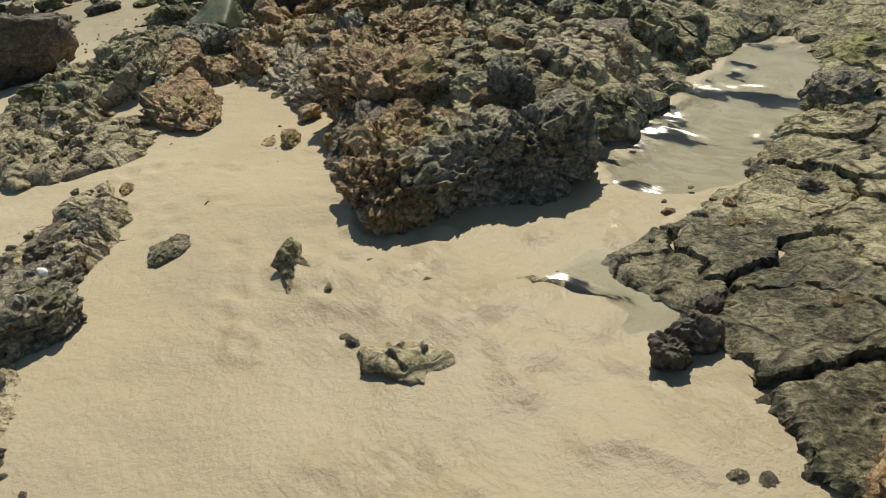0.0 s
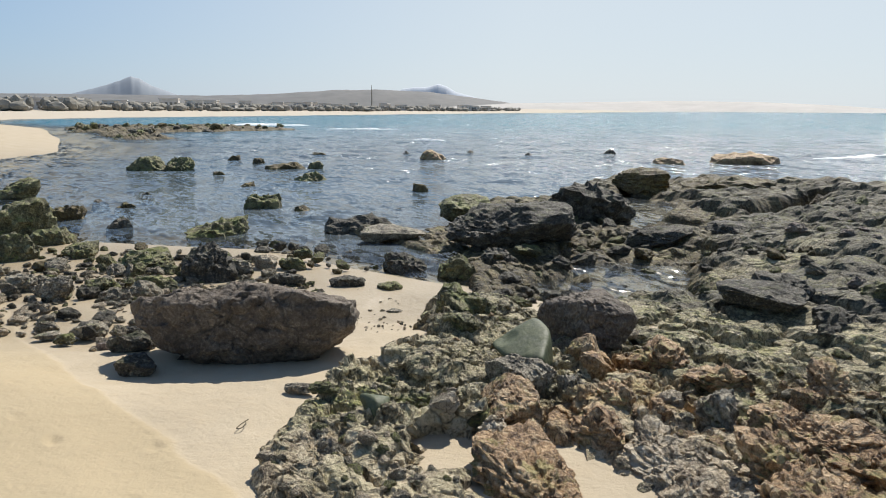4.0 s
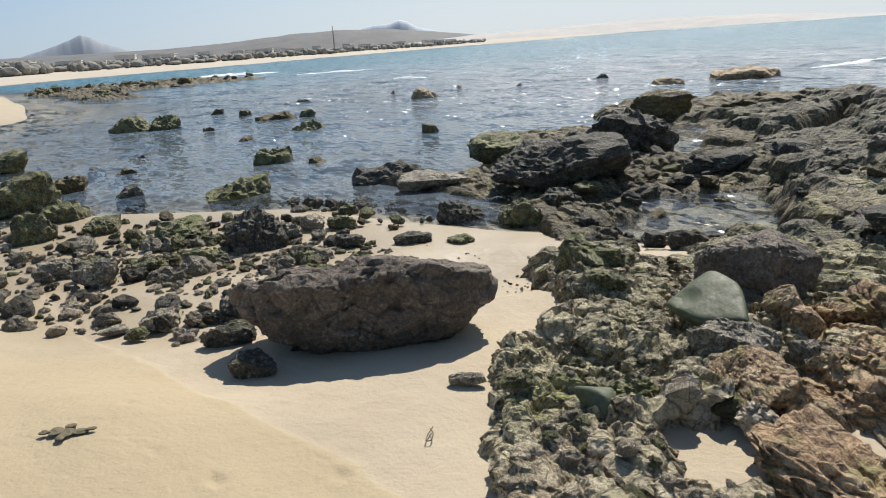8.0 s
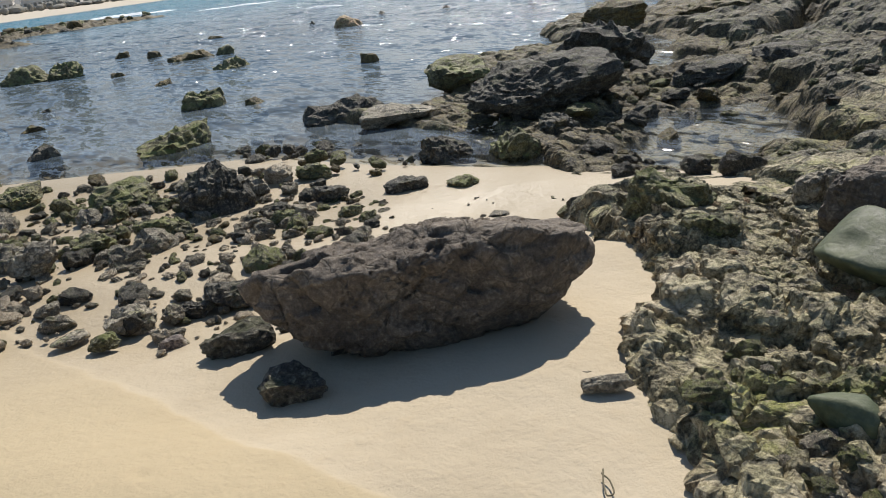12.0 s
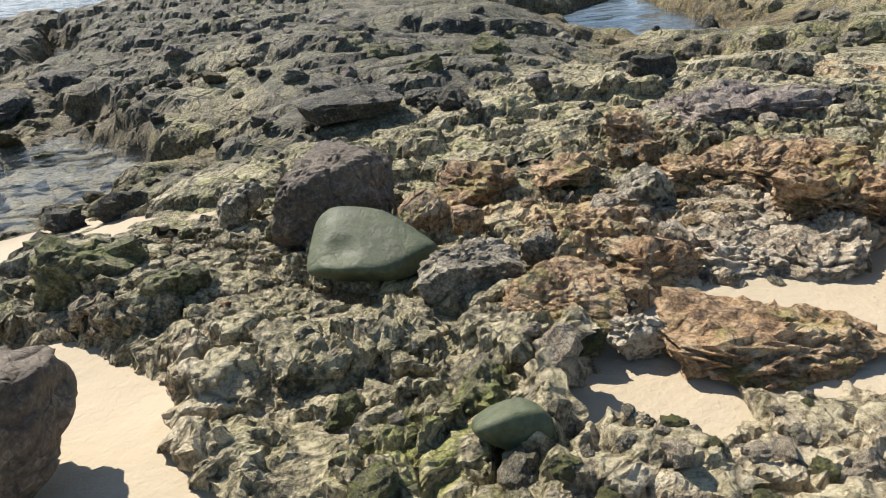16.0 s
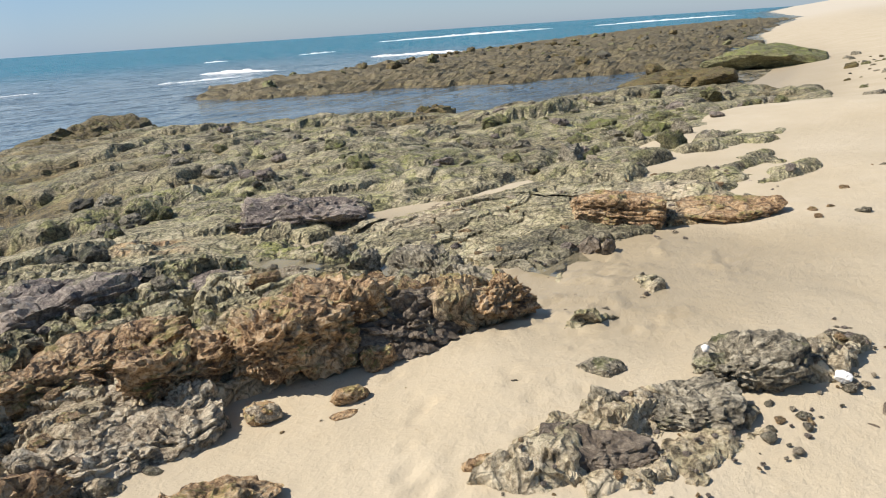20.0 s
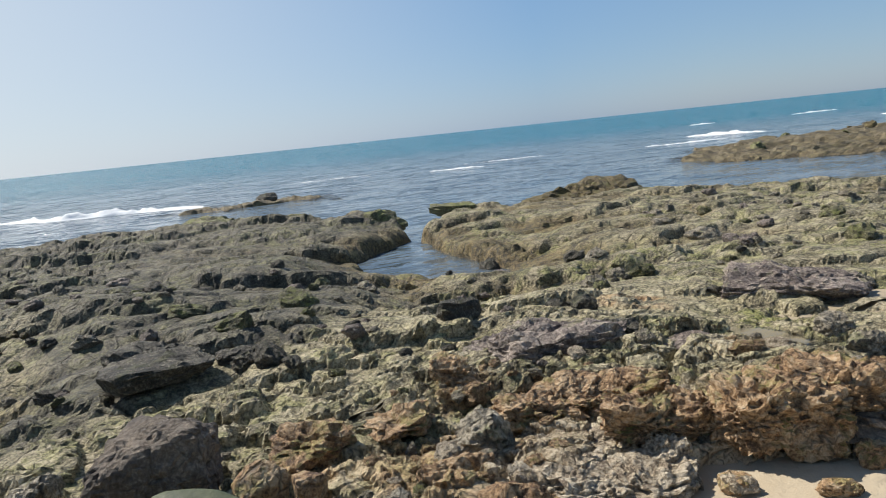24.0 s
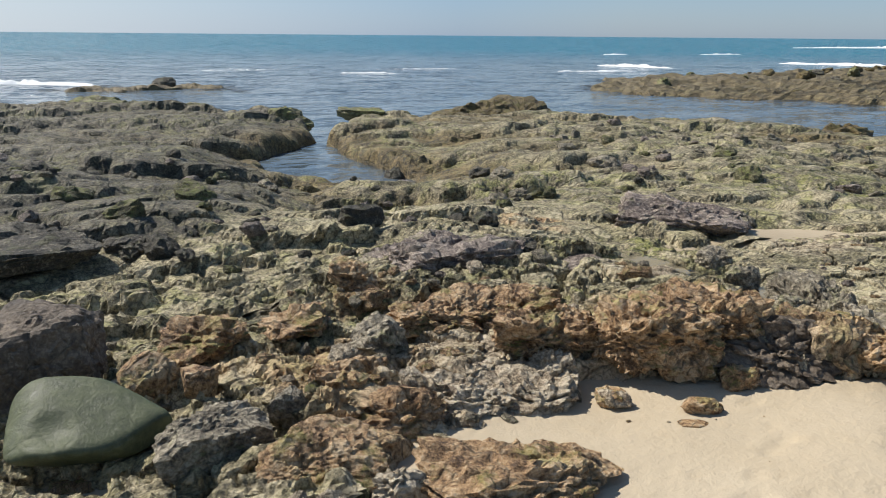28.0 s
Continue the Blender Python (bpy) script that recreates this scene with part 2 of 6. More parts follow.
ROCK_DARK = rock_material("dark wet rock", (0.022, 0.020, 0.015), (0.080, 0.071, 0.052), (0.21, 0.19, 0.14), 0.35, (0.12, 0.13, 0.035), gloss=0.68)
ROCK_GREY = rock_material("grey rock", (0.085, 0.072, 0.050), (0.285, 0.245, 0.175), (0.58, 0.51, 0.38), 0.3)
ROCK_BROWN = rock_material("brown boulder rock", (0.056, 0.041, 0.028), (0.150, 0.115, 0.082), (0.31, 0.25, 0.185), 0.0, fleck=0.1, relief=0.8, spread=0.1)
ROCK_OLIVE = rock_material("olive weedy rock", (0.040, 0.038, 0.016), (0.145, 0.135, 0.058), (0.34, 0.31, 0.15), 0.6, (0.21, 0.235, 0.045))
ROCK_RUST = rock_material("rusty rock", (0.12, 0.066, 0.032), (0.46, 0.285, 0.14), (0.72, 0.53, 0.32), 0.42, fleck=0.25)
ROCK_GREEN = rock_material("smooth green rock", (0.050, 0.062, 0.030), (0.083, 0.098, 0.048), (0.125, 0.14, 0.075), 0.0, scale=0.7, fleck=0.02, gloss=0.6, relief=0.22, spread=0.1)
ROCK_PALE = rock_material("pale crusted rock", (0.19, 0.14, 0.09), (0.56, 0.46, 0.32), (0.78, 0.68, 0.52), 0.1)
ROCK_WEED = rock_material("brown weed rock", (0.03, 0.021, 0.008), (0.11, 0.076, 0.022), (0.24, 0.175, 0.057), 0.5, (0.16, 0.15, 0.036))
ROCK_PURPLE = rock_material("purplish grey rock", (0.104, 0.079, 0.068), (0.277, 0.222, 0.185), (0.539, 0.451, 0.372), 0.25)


def reef_material():
    m, nt, b = material("reef rock")
    v = place_vec(nt, False)
    zone = nt.nodes.new("ShaderNodeAttribute")
    zone.attribute_name = "zone"
    sep = nt.nodes.new("ShaderNodeSeparateColor")
    nt.links.new(zone.outputs["Color"], sep.inputs[0])
    weed = nt.nodes.new("ShaderNodeAttribute")
    weed.attribute_name = "weed"
    big, small, grit, split, tone = surface(nt, b, v, 0.9, 1.0)
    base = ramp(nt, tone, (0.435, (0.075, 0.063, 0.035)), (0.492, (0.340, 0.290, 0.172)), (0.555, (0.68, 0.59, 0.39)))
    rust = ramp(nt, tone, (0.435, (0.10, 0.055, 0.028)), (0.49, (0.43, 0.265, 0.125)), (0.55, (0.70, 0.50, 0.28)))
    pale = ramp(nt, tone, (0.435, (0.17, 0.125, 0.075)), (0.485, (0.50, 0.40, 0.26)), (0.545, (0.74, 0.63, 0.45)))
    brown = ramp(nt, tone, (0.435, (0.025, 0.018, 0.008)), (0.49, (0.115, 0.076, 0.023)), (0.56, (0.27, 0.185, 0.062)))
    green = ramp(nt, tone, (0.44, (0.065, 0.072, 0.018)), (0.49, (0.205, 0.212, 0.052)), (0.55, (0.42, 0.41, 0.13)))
    slate = nt.nodes.new("ShaderNodeAttribute")
    slate.attribute_name = "dark"
    black = ramp(nt, tone, (0.435, (0.024, 0.022, 0.016)), (0.495, (0.092, 0.083, 0.058)), (0.56, (0.235, 0.21, 0.145)))
    col = mix(nt, sep.outputs[1], mix(nt, slate.outputs["Fac"], base, black), rust)
    col = mix(nt, sep.outputs[2], col, pale)
    col = mix(nt, weed.outputs["Fac"], col, brown)
    spots = calc(nt, "MULTIPLY", grey(nt, grit, 0.55, 0.64), grey(nt, small, 0.48, 0.60))
    spots = calc(nt, "MULTIPLY", spots, grey(nt, slate.outputs["Fac"], 0.0, 1.0, 1.0, 0.2))
    col = mix(nt, calc(nt, "MULTIPLY", spots, 0.3), col, (0.52, 0.46, 0.35))
    patch = calc(nt, "MULTIPLY", sep.outputs[0], grey(nt, noise_node(nt, v, 4.5, 7, 0.75), 0.46, 0.56))
    col = mix(nt, calc(nt, "MULTIPLY", patch, up_mask(nt, 0.05, 0.75)), col, green)
    # same crack mask darkens the reef colour
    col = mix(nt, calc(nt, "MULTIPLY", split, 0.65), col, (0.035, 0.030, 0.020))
    nt.links.new(col, b.inputs["Base Color"])
    nt.links.new(grey(nt, small, 0.3, 0.7, 0.55, 0.85), b.inputs["Roughness"])
    return m


def sand_material():
    m, nt, b = material("beach sand")
    v = place_vec(nt, False)
    wet = nt.nodes.new("ShaderNodeAttribute")
    wet.attribute_name = "wet"
    up = nt.nodes.new("ShaderNodeAttribute")
    up.attribute_name = "upper"
    big, mid, grain = noise_node(nt, v, 1.1, 5), noise_node(nt, v, 9, 5, 0.65), noise_node(nt, v, 420, 2)
    col = ramp(nt, big, (0.3, (0.43, 0.355, 0.245)), (0.7, (0.50, 0.425, 0.31)))
    col = mix(nt, calc(nt, "MULTIPLY", up.outputs["Fac"], 0.8), col, (0.43, 0.345, 0.21))
    col = mix(nt, calc(nt, "MULTIPLY", grey(nt, mid, 0.52, 0.75), 0.25), col, (0.44, 0.34, 0.21))
    col = mix(nt, calc(nt, "MULTIPLY", grey(nt, grain, 0.55, 0.75), 0.35), col, (0.33, 0.25, 0.15))
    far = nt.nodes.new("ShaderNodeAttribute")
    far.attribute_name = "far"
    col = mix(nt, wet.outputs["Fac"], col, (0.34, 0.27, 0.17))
    # distant sand is tinted paler, haze mixed into its colour
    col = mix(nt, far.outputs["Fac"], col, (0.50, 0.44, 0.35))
    nt.links.new(col, b.inputs["Base Color"])
    nt.links.new(grey(nt, wet.outputs["Fac"], 0, 1, 0.92, 0.35), b.inputs["Roughness"])
    flaky = nt.nodes.new("ShaderNodeAttribute")
    flaky.attribute_name = "flaky"
    skew = nt.nodes.new("ShaderNodeMapping")
    skew.inputs["Rotation"].default_value = (0, 0, radians(-35))
    skew.inputs["Scale"].default_value = (0.8, 2.8, 1)
    nt.links.new(v, skew.inputs["Vector"])
    chip = grey(nt, noise_node(nt, skew.outputs[0], 6.5, 8, 0.72), 0.49, 0.56)
    ripple = noise_node(nt, v, 38, 5, 0.65)
    first = bump(nt, b, mid, 0.4, 0.035)
    second = bump(nt, b, calc(nt, "MULTIPLY", chip, flaky.outputs["Fac"]), 0.3, 0.018, first)
    third = bump(nt, b, ripple, 0.5, 0.009, second)
    bump(nt, b, grain, 0.35, 0.003, third)
    return m


def water_material():
    m, nt, b = material("sea water")
    v = place_vec(nt, False)
    depth = nt.nodes.new("ShaderNodeAttribute")
    depth.attribute_name = "depth"
    dist = nt.nodes.new("ShaderNodeAttribute")
    dist.attribute_name = "open"
    near_col = mix(nt, grey(nt, noise_node(nt, v, 0.35, 4), 0.4, 0.65), (0.105, 0.150, 0.190), (0.18, 0.22, 0.25))
    col = mix(nt, dist.outputs["Fac"], near_col, (0.007, 0.145, 0.205))
    nt.links.new(col, b.inputs["Base Color"])
    nt.links.new(grey(nt, dist.outputs["Fac"], 0.0, 0.5, 0.11, 0.20), b.inputs["Roughness"])
    b.inputs["IOR"].default_value = 1.33
    stretch = nt.nodes.new("ShaderNodeMapping")
    stretch.inputs["Rotation"].default_value = (0, 0, radians(25))
    stretch.inputs["Scale"].default_value = (0.55, 1.3, 1)
    nt.links.new(v, stretch.inputs["Vector"])
    w = stretch.outputs[0]
    gusts = calc(nt, "MULTIPLY", grey(nt, noise_node(nt, w, 1.3, 5, 0.7), 0.42, 0.64), grey(nt, dist.outputs["Fac"], 0, 1, 1.0, 0.75))
    nt.links.new(grey(nt, gusts, 0.0, 1.0, 0.12, 1.0), b.inputs["Specular IOR Level"])
    total = None
    for scale, detail, k in ((0.4, 2.0, 0.7), (1.1, 3.0, 1.5), (5.0, 5.0, 2.4)):
        tex = nt.nodes.new("ShaderNodeTexNoise")
        tex.inputs["Scale"].default_value, tex.inputs["Detail"].default_value = scale, detail
        nt.links.new(w, tex.inputs["Vector"])
        lean = nt.nodes.new("ShaderNodeVectorMath")
        lean.operation = "MULTIPLY_ADD"
        nt.links.new(tex.outputs["Color"], lean.inputs[0])
        lean.inputs[1].default_value, lean.inputs[2].default_value = (k, k, 0), (-k / 2, -k / 2, 0.22)
        if total:
            add = nt.nodes.new("ShaderNodeVectorMath")
            nt.links.new(total, add.inputs[0])
            nt.links.new(lean.outputs[0], add.inputs[1])
            total = add.outputs[0]
        else:
            total = lean.outputs[0]
    unit = nt.nodes.new("ShaderNodeVectorMath")
    unit.operation = "NORMALIZE"
    calm = nt.nodes.new("ShaderNodeAttribute")
    calm.attribute_name = "calm"
    nt.links.new(mix(nt, calm.outputs["Fac"], total, (0.0, 0.0, 1.0)), unit.inputs[0])
    nt.links.new(unit.outputs[0], b.inputs["Normal"])
    clear = nt.nodes.new("ShaderNodeBsdfTransparent")
    clear.inputs[0].default_value = (0.93, 0.96, 0.95, 1)
    gloss = nt.nodes.new("ShaderNodeMixShader")
    nt.links.new(depth.outputs["Fac"], gloss.inputs[0])
    coat = nt.nodes.new("ShaderNodeBsdfGlossy")
    coat.inputs["Roughness"].default_value = 0.12
    last = b.inputs["Normal"].links[0].from_socket
    nt.links.new(last, coat.inputs["Normal"])
    fres = nt.nodes.new("ShaderNodeFresnel")
    fres.inputs[0].default_value = 1.33
    nt.links.new(last, fres.inputs["Normal"])
    film = nt.nodes.new("ShaderNodeMixShader")
    nt.links.new(fres.outputs[0], film.inputs[0])
    nt.links.new(clear.outputs[0], film.inputs[1])
    nt.links.new(coat.outputs[0], film.inputs[2])
    nt.links.new(film.outputs[0], gloss.inputs[1])
    nt.links.new(b.outputs[0], gloss.inputs[2])
    nt.links.new(gloss.outputs[0], nt.nodes["Material Output"].inputs[0])
    return m


def plain_material(name, c0, c1, scale, rough=0.85, relief=0.3):
    m, nt, b = material(name)
    v = place_vec(nt)
    n = noise_node(nt, v, scale, 6, 0.65)
    nt.links.new(ramp(nt, n, (0.35, c0), (0.65, c1)), b.inputs["Base Color"])
    b.inputs["Roughness"].default_value = rough
    bump(nt, b, n, relief, 0.3 / scale)
    return m


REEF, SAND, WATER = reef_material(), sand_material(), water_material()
FOAM = plain_material("sea foam", (0.70, 0.74, 0.76), (0.88, 0.90, 0.90), 6)
# distance haze is put straight into these two hill colours
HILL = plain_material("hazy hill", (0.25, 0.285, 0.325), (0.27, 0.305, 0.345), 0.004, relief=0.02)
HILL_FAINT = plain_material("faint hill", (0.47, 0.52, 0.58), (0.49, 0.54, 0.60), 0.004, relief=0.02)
HILL_NEAR = plain_material("dry hill", (0.125, 0.128, 0.128), (0.17, 0.17, 0.165), 0.02, relief=0.05)
# leaf colour is paled to include haze over the far shore
TREES = plain_material("shore trees", (0.19, 0.18, 0.15), (0.29, 0.27, 0.225), 0.6)
WALL = plain_material("house plaster", (0.55, 0.50, 0.45), (0.70, 0.67, 0.62), 0.5)
TWIG = plain_material("dry weed stalk", (0.10, 0.085, 0.05), (0.18, 0.15, 0.09), 30)
SHELL = plain_material("white shell", (0.75, 0.72, 0.68), (0.85, 0.83, 0.80), 20)


# ---- mesh helpers ----
def mesh_from(name, verts, faces, mat, smooth_faces=True):
    me = bpy.data.meshes.new(name)
    verts, faces = np.asarray(verts, np.float32), np.asarray(faces, np.int32)
    k = faces.shape[1]
    me.vertices.add(len(verts))
    me.vertices.foreach_set("co", verts.ravel())
    me.loops.add(faces.size)
    me.loops.foreach_set("vertex_index", faces.ravel())
    me.polygons.add(len(faces))
    me.polygons.foreach_set("loop_start", np.arange(0, faces.size, k, dtype=np.int32))
    me.polygons.foreach_set("use_smooth", np.full(len(faces), smooth_faces))
    me.update(calc_edges=True)
    me.materials.append(mat)
    return me


def grid_faces(nx, ny):
    i = np.arange(nx * ny).reshape(ny, nx)
    return np.stack([i[:-1, :-1], i[:-1, 1:], i[1:, 1:], i[1:, :-1]], -1).reshape(-1, 4)


def keep_faces(verts, faces, keep, extra=()):
    """Drops faces, and the points that no face uses."""
    faces = faces[keep]
    used = np.zeros(len(verts), bool)
    used[faces.ravel()] = True
    order = np.cumsum(used) - 1
    return verts[used], order[faces], [e[used] for e in extra]


def set_float(me, name, values):
    me.attributes.new(name, "FLOAT", "POINT").data.foreach_set("value", np.asarray(values, np.float32))


def set_colour(me, name, r, g, b):
    rgba = np.stack([r, g, b, np.ones_like(r)], 1).astype(np.float32)
    me.attributes.new(name, "FLOAT_COLOR", "POINT").data.foreach_set("color", rgba.ravel())


def part(name, bm, mat, parent, label=""):
    me = bpy.data.meshes.new(name)
    bm.to_mesh(me)
    bm.free()
    me.materials.append(mat)
    ob = new(name, me)
    ob.parent = parent
    return tagged(ob, label)


# ---- plan of the shore ----
LAND = [(-484, 385), (-383, 240), (-287, 125), (-219, 51), (-193, 18), (-159, -5), (-128, -9), (-104, -4), (-94, 0.5), (-60, 1.5), (-41, 0.4), (-36, -2.5),
        (-30, -5), (-14, -3.6), (-10.6, -0.9), (-9.3, 0.5), (-8.3, 1.5), (-6.6, 2.0), (-5.3, 2.5), (-4.5, 2.8), (-3.2, 3.2), (-1, 4), (4, 3.2), (7, 1.5), (14, 1.6), (17, 3.3), (21, 4.0), (26, 4.3), (30, 4.7),
        (42, 7.5), (70, 12.5), (90, 15.5), (167, 25), (400, 75), (4400, 700), (4400, -4400), (-4400, -4400), (-4400, 3600), (-1500, 1600)]
SAND_MARKS = [(-1.07, 0.14, 0.0), (-2.0, -1.3, 0.13), (-2.8, -0.1, -0.10), (-4.2, 0.0, -0.34), (-5.4, -0.9, -0.36), (-3.6, 1.2, -0.26), (-4.4, 2.4, -0.46), (-7.5, -1.7, -0.42), (-9.5, -2.2, -0.46), (-6.8, 0.5, -0.43), (-8.6, 0.3, -0.47), (-6.2, 1.7, -0.46), (-12, -3.0, -0.6), (-2.2, 1.9, -0.12),
              (0.5, -1.0, 0.12), (2.5, -1.6, 0.2), (1.29, 1.2, 0.08), (1.7, 0.55, 0.15), (0.0, 0.8, 0.03), (1.1, 1.5, 0.0), (2.0, 0.28, 0.16), (2.4, 0.75, 0.10), (3.2, 0.6, 0.12), (3.6, 1.02, 0.05), (4.0, 0.7, 0.12), (2.9, 2.0, -0.055), (3.0, 2.8, -0.07), (2.5, -0.4, 0.23), (3.0, -0.1, 0.2), (3.1, 1.25, 0.0),
              (4.5, -0.5, 0.2), (7, -0.8, 0.25), (12, -1.0, 0.45), (-1.3, 1.0, -0.02), (-4.5, -3, 0.1), (1.0, -4, 0.4), (6.0, -4.0, 0.7)]


def sand_z(x, y):
    near = heights(x, y, SAND_MARKS, 0.35)
    sd = inside(x, y, LAND) + 1.5 * (noise2(x * 0.06, y * 0.06, 3) - 0.5) * smooth(15, 60, np.hypot(x, y))
    far = SEA + np.where(sd > 0, np.minimum(0.13 * sd, 0.9 + 0.012 * sd), 0.05 * sd)
    far = np.maximum(far, SEA - 1.6)
    dune = 5.5 * smooth(4, 60, sd) * smooth(60, 160, x) * smooth(-120, 10, y)
    far = np.minimum(far, 3.0) + dune
    w = smooth(9, 20, np.hypot(x, y * 1.4))
    off = smooth(-0.3, -3.0, inside(x, y, LAND))
    near = near * (1 - off) + (SEA - 0.17 - 0.016 * np.hypot(x, y)) * off
    return near * (1 - w) + far * w


SCARP = [(-9, -1.6), (-4.6, -0.95), (-3.2, -0.75), (-2.2, -0.62), (-1.55, -0.4), (-1.1, -0.28), (-0.7, -0.2), (-0.2, -0.12), (0.6, -0.3), (3.0, -1.6), (3, -6), (-9, -6)]

DENTS = [(-1.26, -0.83, 0.07, 0.018), (-2.22, -1.02, 0.06, 0.014), (-1.03, -0.35, 0.07, 0.014), (-0.35, -0.55, 0.08, 0.012), (1.35, 0.85, 0.07, 0.012), (1.8, 0.3, 0.06, 0.014), (2.6, 0.25, 0.07, 0.014), (1.15, 0.75, 0.05, 0.012), (2.2, 0.5, 0.08, 0.012), (-1.6, -1.0, 0.05, 0.012)]

dent_rng = random.Random(4)
DENTS += [(dent_rng.uniform(0.9, 2.7), dent_rng.uniform(0.25, 1.25), dent_rng.uniform(0.03, 0.09), dent_rng.uniform(0.008, 0.018)) for k in range(26)]
DENTS += [(dent_rng.uniform(-2.6, 0.3), dent_rng.uniform(-1.2, -0.2), dent_rng.uniform(0.03, 0.07), dent_rng.uniform(0.005, 0.010)) for k in range(16)]

gx = steps(-0.5, (-4.5, 0.03, 0.04), (-14, 0.06, 0.35), (-60, 0.5, 4), (-600, 6, 50), (-4400, 70, 500))[::-1]
gx = np.concatenate([gx[:-1], steps(-0.5, (4.5, 0.03, 0.035), (14, 0.06, 0.35), (60, 0.5, 4), (600, 6, 50), (4400, 70, 500))])
gy = steps(-1.5, (-6, 0.08, 0.4), (-40, 0.5, 5), (-600, 6, 60), (-4400, 70, 500))[::-1]
gy = np.concatenate([gy[:-1], steps(-1.5, (2.6, 0.028, 0.03), (10, 0.05, 0.35), (60, 0.5, 3), (600, 5, 40), (4400, 60, 500))])
X, Y = [a.ravel() for a in np.meshgrid(gx, gy)]
sz = sand_z(X, Y)
scarp = inside(X, Y, SCARP) + 0.12 * (fbm2(X * 2.5, Y * 2.5, 3, 4) - 0.5)
upper = smooth(-0.01, 0.03, scarp) * smooth(1.8, 0.2, X)
close = smooth(9, 5, np.hypot(X, Y))
for px, py, size, deep in DENTS:
    u = np.hypot(X - px, (Y - py) * 1.6) / size
    sz = sz + deep * (0.5 * np.exp(-((u - 1.25) / 0.3) ** 2) - np.exp(-u * u * 1.5))
sz = sz + close * (0.012 * upper + 0.075 * (fbm2(X * 0.9, Y * 0.9, 3, 5) - 0.5) + 0.012 * (fbm2(X * 4, Y * 4, 3, 6) - 0.5))
ridge = 1 - np.abs(2 * fbm2(X * 3.2 + Y * 1.5, Y * 5, 4, 12, 0.6) - 1)
flaky = smooth(0.46, 0.60, fbm2(X * 1.3, Y * 1.3, 3, 16)) * smooth(2.4, 3.1, X + 0.5 * Y) * smooth(4.6, 4.0, X) * smooth(-0.9, -0.3, Y)
flaky = np.maximum(flaky, 0.25 * smooth(0.5, 0.62, fbm2(X * 1.1, Y * 1.1, 3, 18)) * smooth(-0.5, 1.0, X))
sz = sz + 0.022 * smooth(0.78, 0.98, ridge) * smooth(0.42, 0.55, fbm2(X * 2.2, Y * 2.2, 2, 14)) * smooth(2.3, 2.9, X + 0.5 * Y) * smooth(4.4, 3.9, X) * smooth(-0.1, 0.3, Y) * close
damp = smooth(1.9, 3.2, X + 0.4 * Y + 0.9 * (fbm2(X * 1.2, Y * 1.2, 4, 9) - 0.5)) * smooth(-1.2, 0.2, Y) * smooth(5.0, 4.2, X) * smooth(4.5, 3, Y)
wetness = smooth(-0.02, -0.3, sz + 0.10 * (fbm2(X * 1.5, Y * 1.5, 3, 8) - 0.5)) * (0.55 + 0.3 * smooth(-0.3, -0.42, sz)) * smooth(60, 20, np.hypot(X, Y))
wetness = np.maximum(wetness, 0.8 * damp)
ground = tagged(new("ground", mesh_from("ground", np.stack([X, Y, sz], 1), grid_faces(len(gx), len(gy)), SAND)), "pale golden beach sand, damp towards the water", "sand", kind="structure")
set_float(ground.data, "wet", wetness)
set_float(ground.data, "upper", upper * close)
set_float(ground.data, "flaky", flaky * close)
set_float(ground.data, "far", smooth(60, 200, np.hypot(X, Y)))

# ---- the reef ----
MAIN = [(-0.45, 0.0), (-0.75, 0.14), (-1.05, 0.36), (-1.42, 0.60), (-1.66, 0.84), (-1.80, 1.15), (-1.98, 1.50), (-2.28, 1.70), (-2.65, 2.12), (-3.1, 2.3), (-4.3, 3.0), (-4.7, 3.9), (-5.6, 4.4),
        (-7.0, 4.6), (-8.4, 4.6), (-10.0, 4.2), (-10.0, 6.6), (-11.5, 8.0), (-12.8, 9.4), (-12.0, 11.5), (-15.2, 14.3), (-16.2, 17.0), (-12.5, 19.5), (-9.0, 19.8), (-5.5, 19.7), (-3.2, 19.5), (-0.9, 20.6), (0.6, 19.0), (1.8, 17.6),
        (3.0, 17.3), (4.0, 15.9), (3.7, 14.0), (1.95, 12.0), (1.85, 10.5), (2.6, 9.6), (3.5, 8.5), (3.65, 9.75), (3.5, 12.3), (3.75, 13.6), (6.0, 17.3), (6.6, 15.2), (10.5, 14.5), (11.6, 13.0),
        (12.8, 11.2), (13.8, 8.6), (15.2, 8.0), (17.0, 5.9), (19.7, 3.8), (18.2, 1.4), (14, 0.6), (10, 0.2), (7.3, -0.3), (6.1, 0.1), (5.7, 0.5), (5.07, 0.08), (4.7, 0.57), (4.0, 1.0), (3.3, 1.2), (3.2, 1.7), (3.2, 2.3),
        (3.0, 3.3), (2.75, 3.6), (2.85, 2.5), (2.85, 1.9), (2.68, 1.15), (2.42, 0.93), (2.1, 1.12), (1.72, 1.36), (1.47, 1.48), (1.2, 1.62), (0.9, 1.62), (0.6, 1.5), (0.25, 1.4), (-0.05, 1.25), (-0.25, 1.0), (-0.3, 0.7), (-0.2, 0.45)]
POOL_A = [(-5.9, 6.6), (-5.1, 7.9), (-3.4, 7.0), (-2.9, 6.0), (-3.8, 5.3), (-4.7, 4.8)]
POOL_B = [(-12.2, 13.4), (-9.8, 13.2), (-7.9, 10.9), (-6.7, 10.0), (-7.6, 9.3), (-9.2, 10.4)]
POOL_C = [(-2.9, 5.2), (-2.3, 4.7), (-1.9, 5.0), (-2.3, 5.5)]
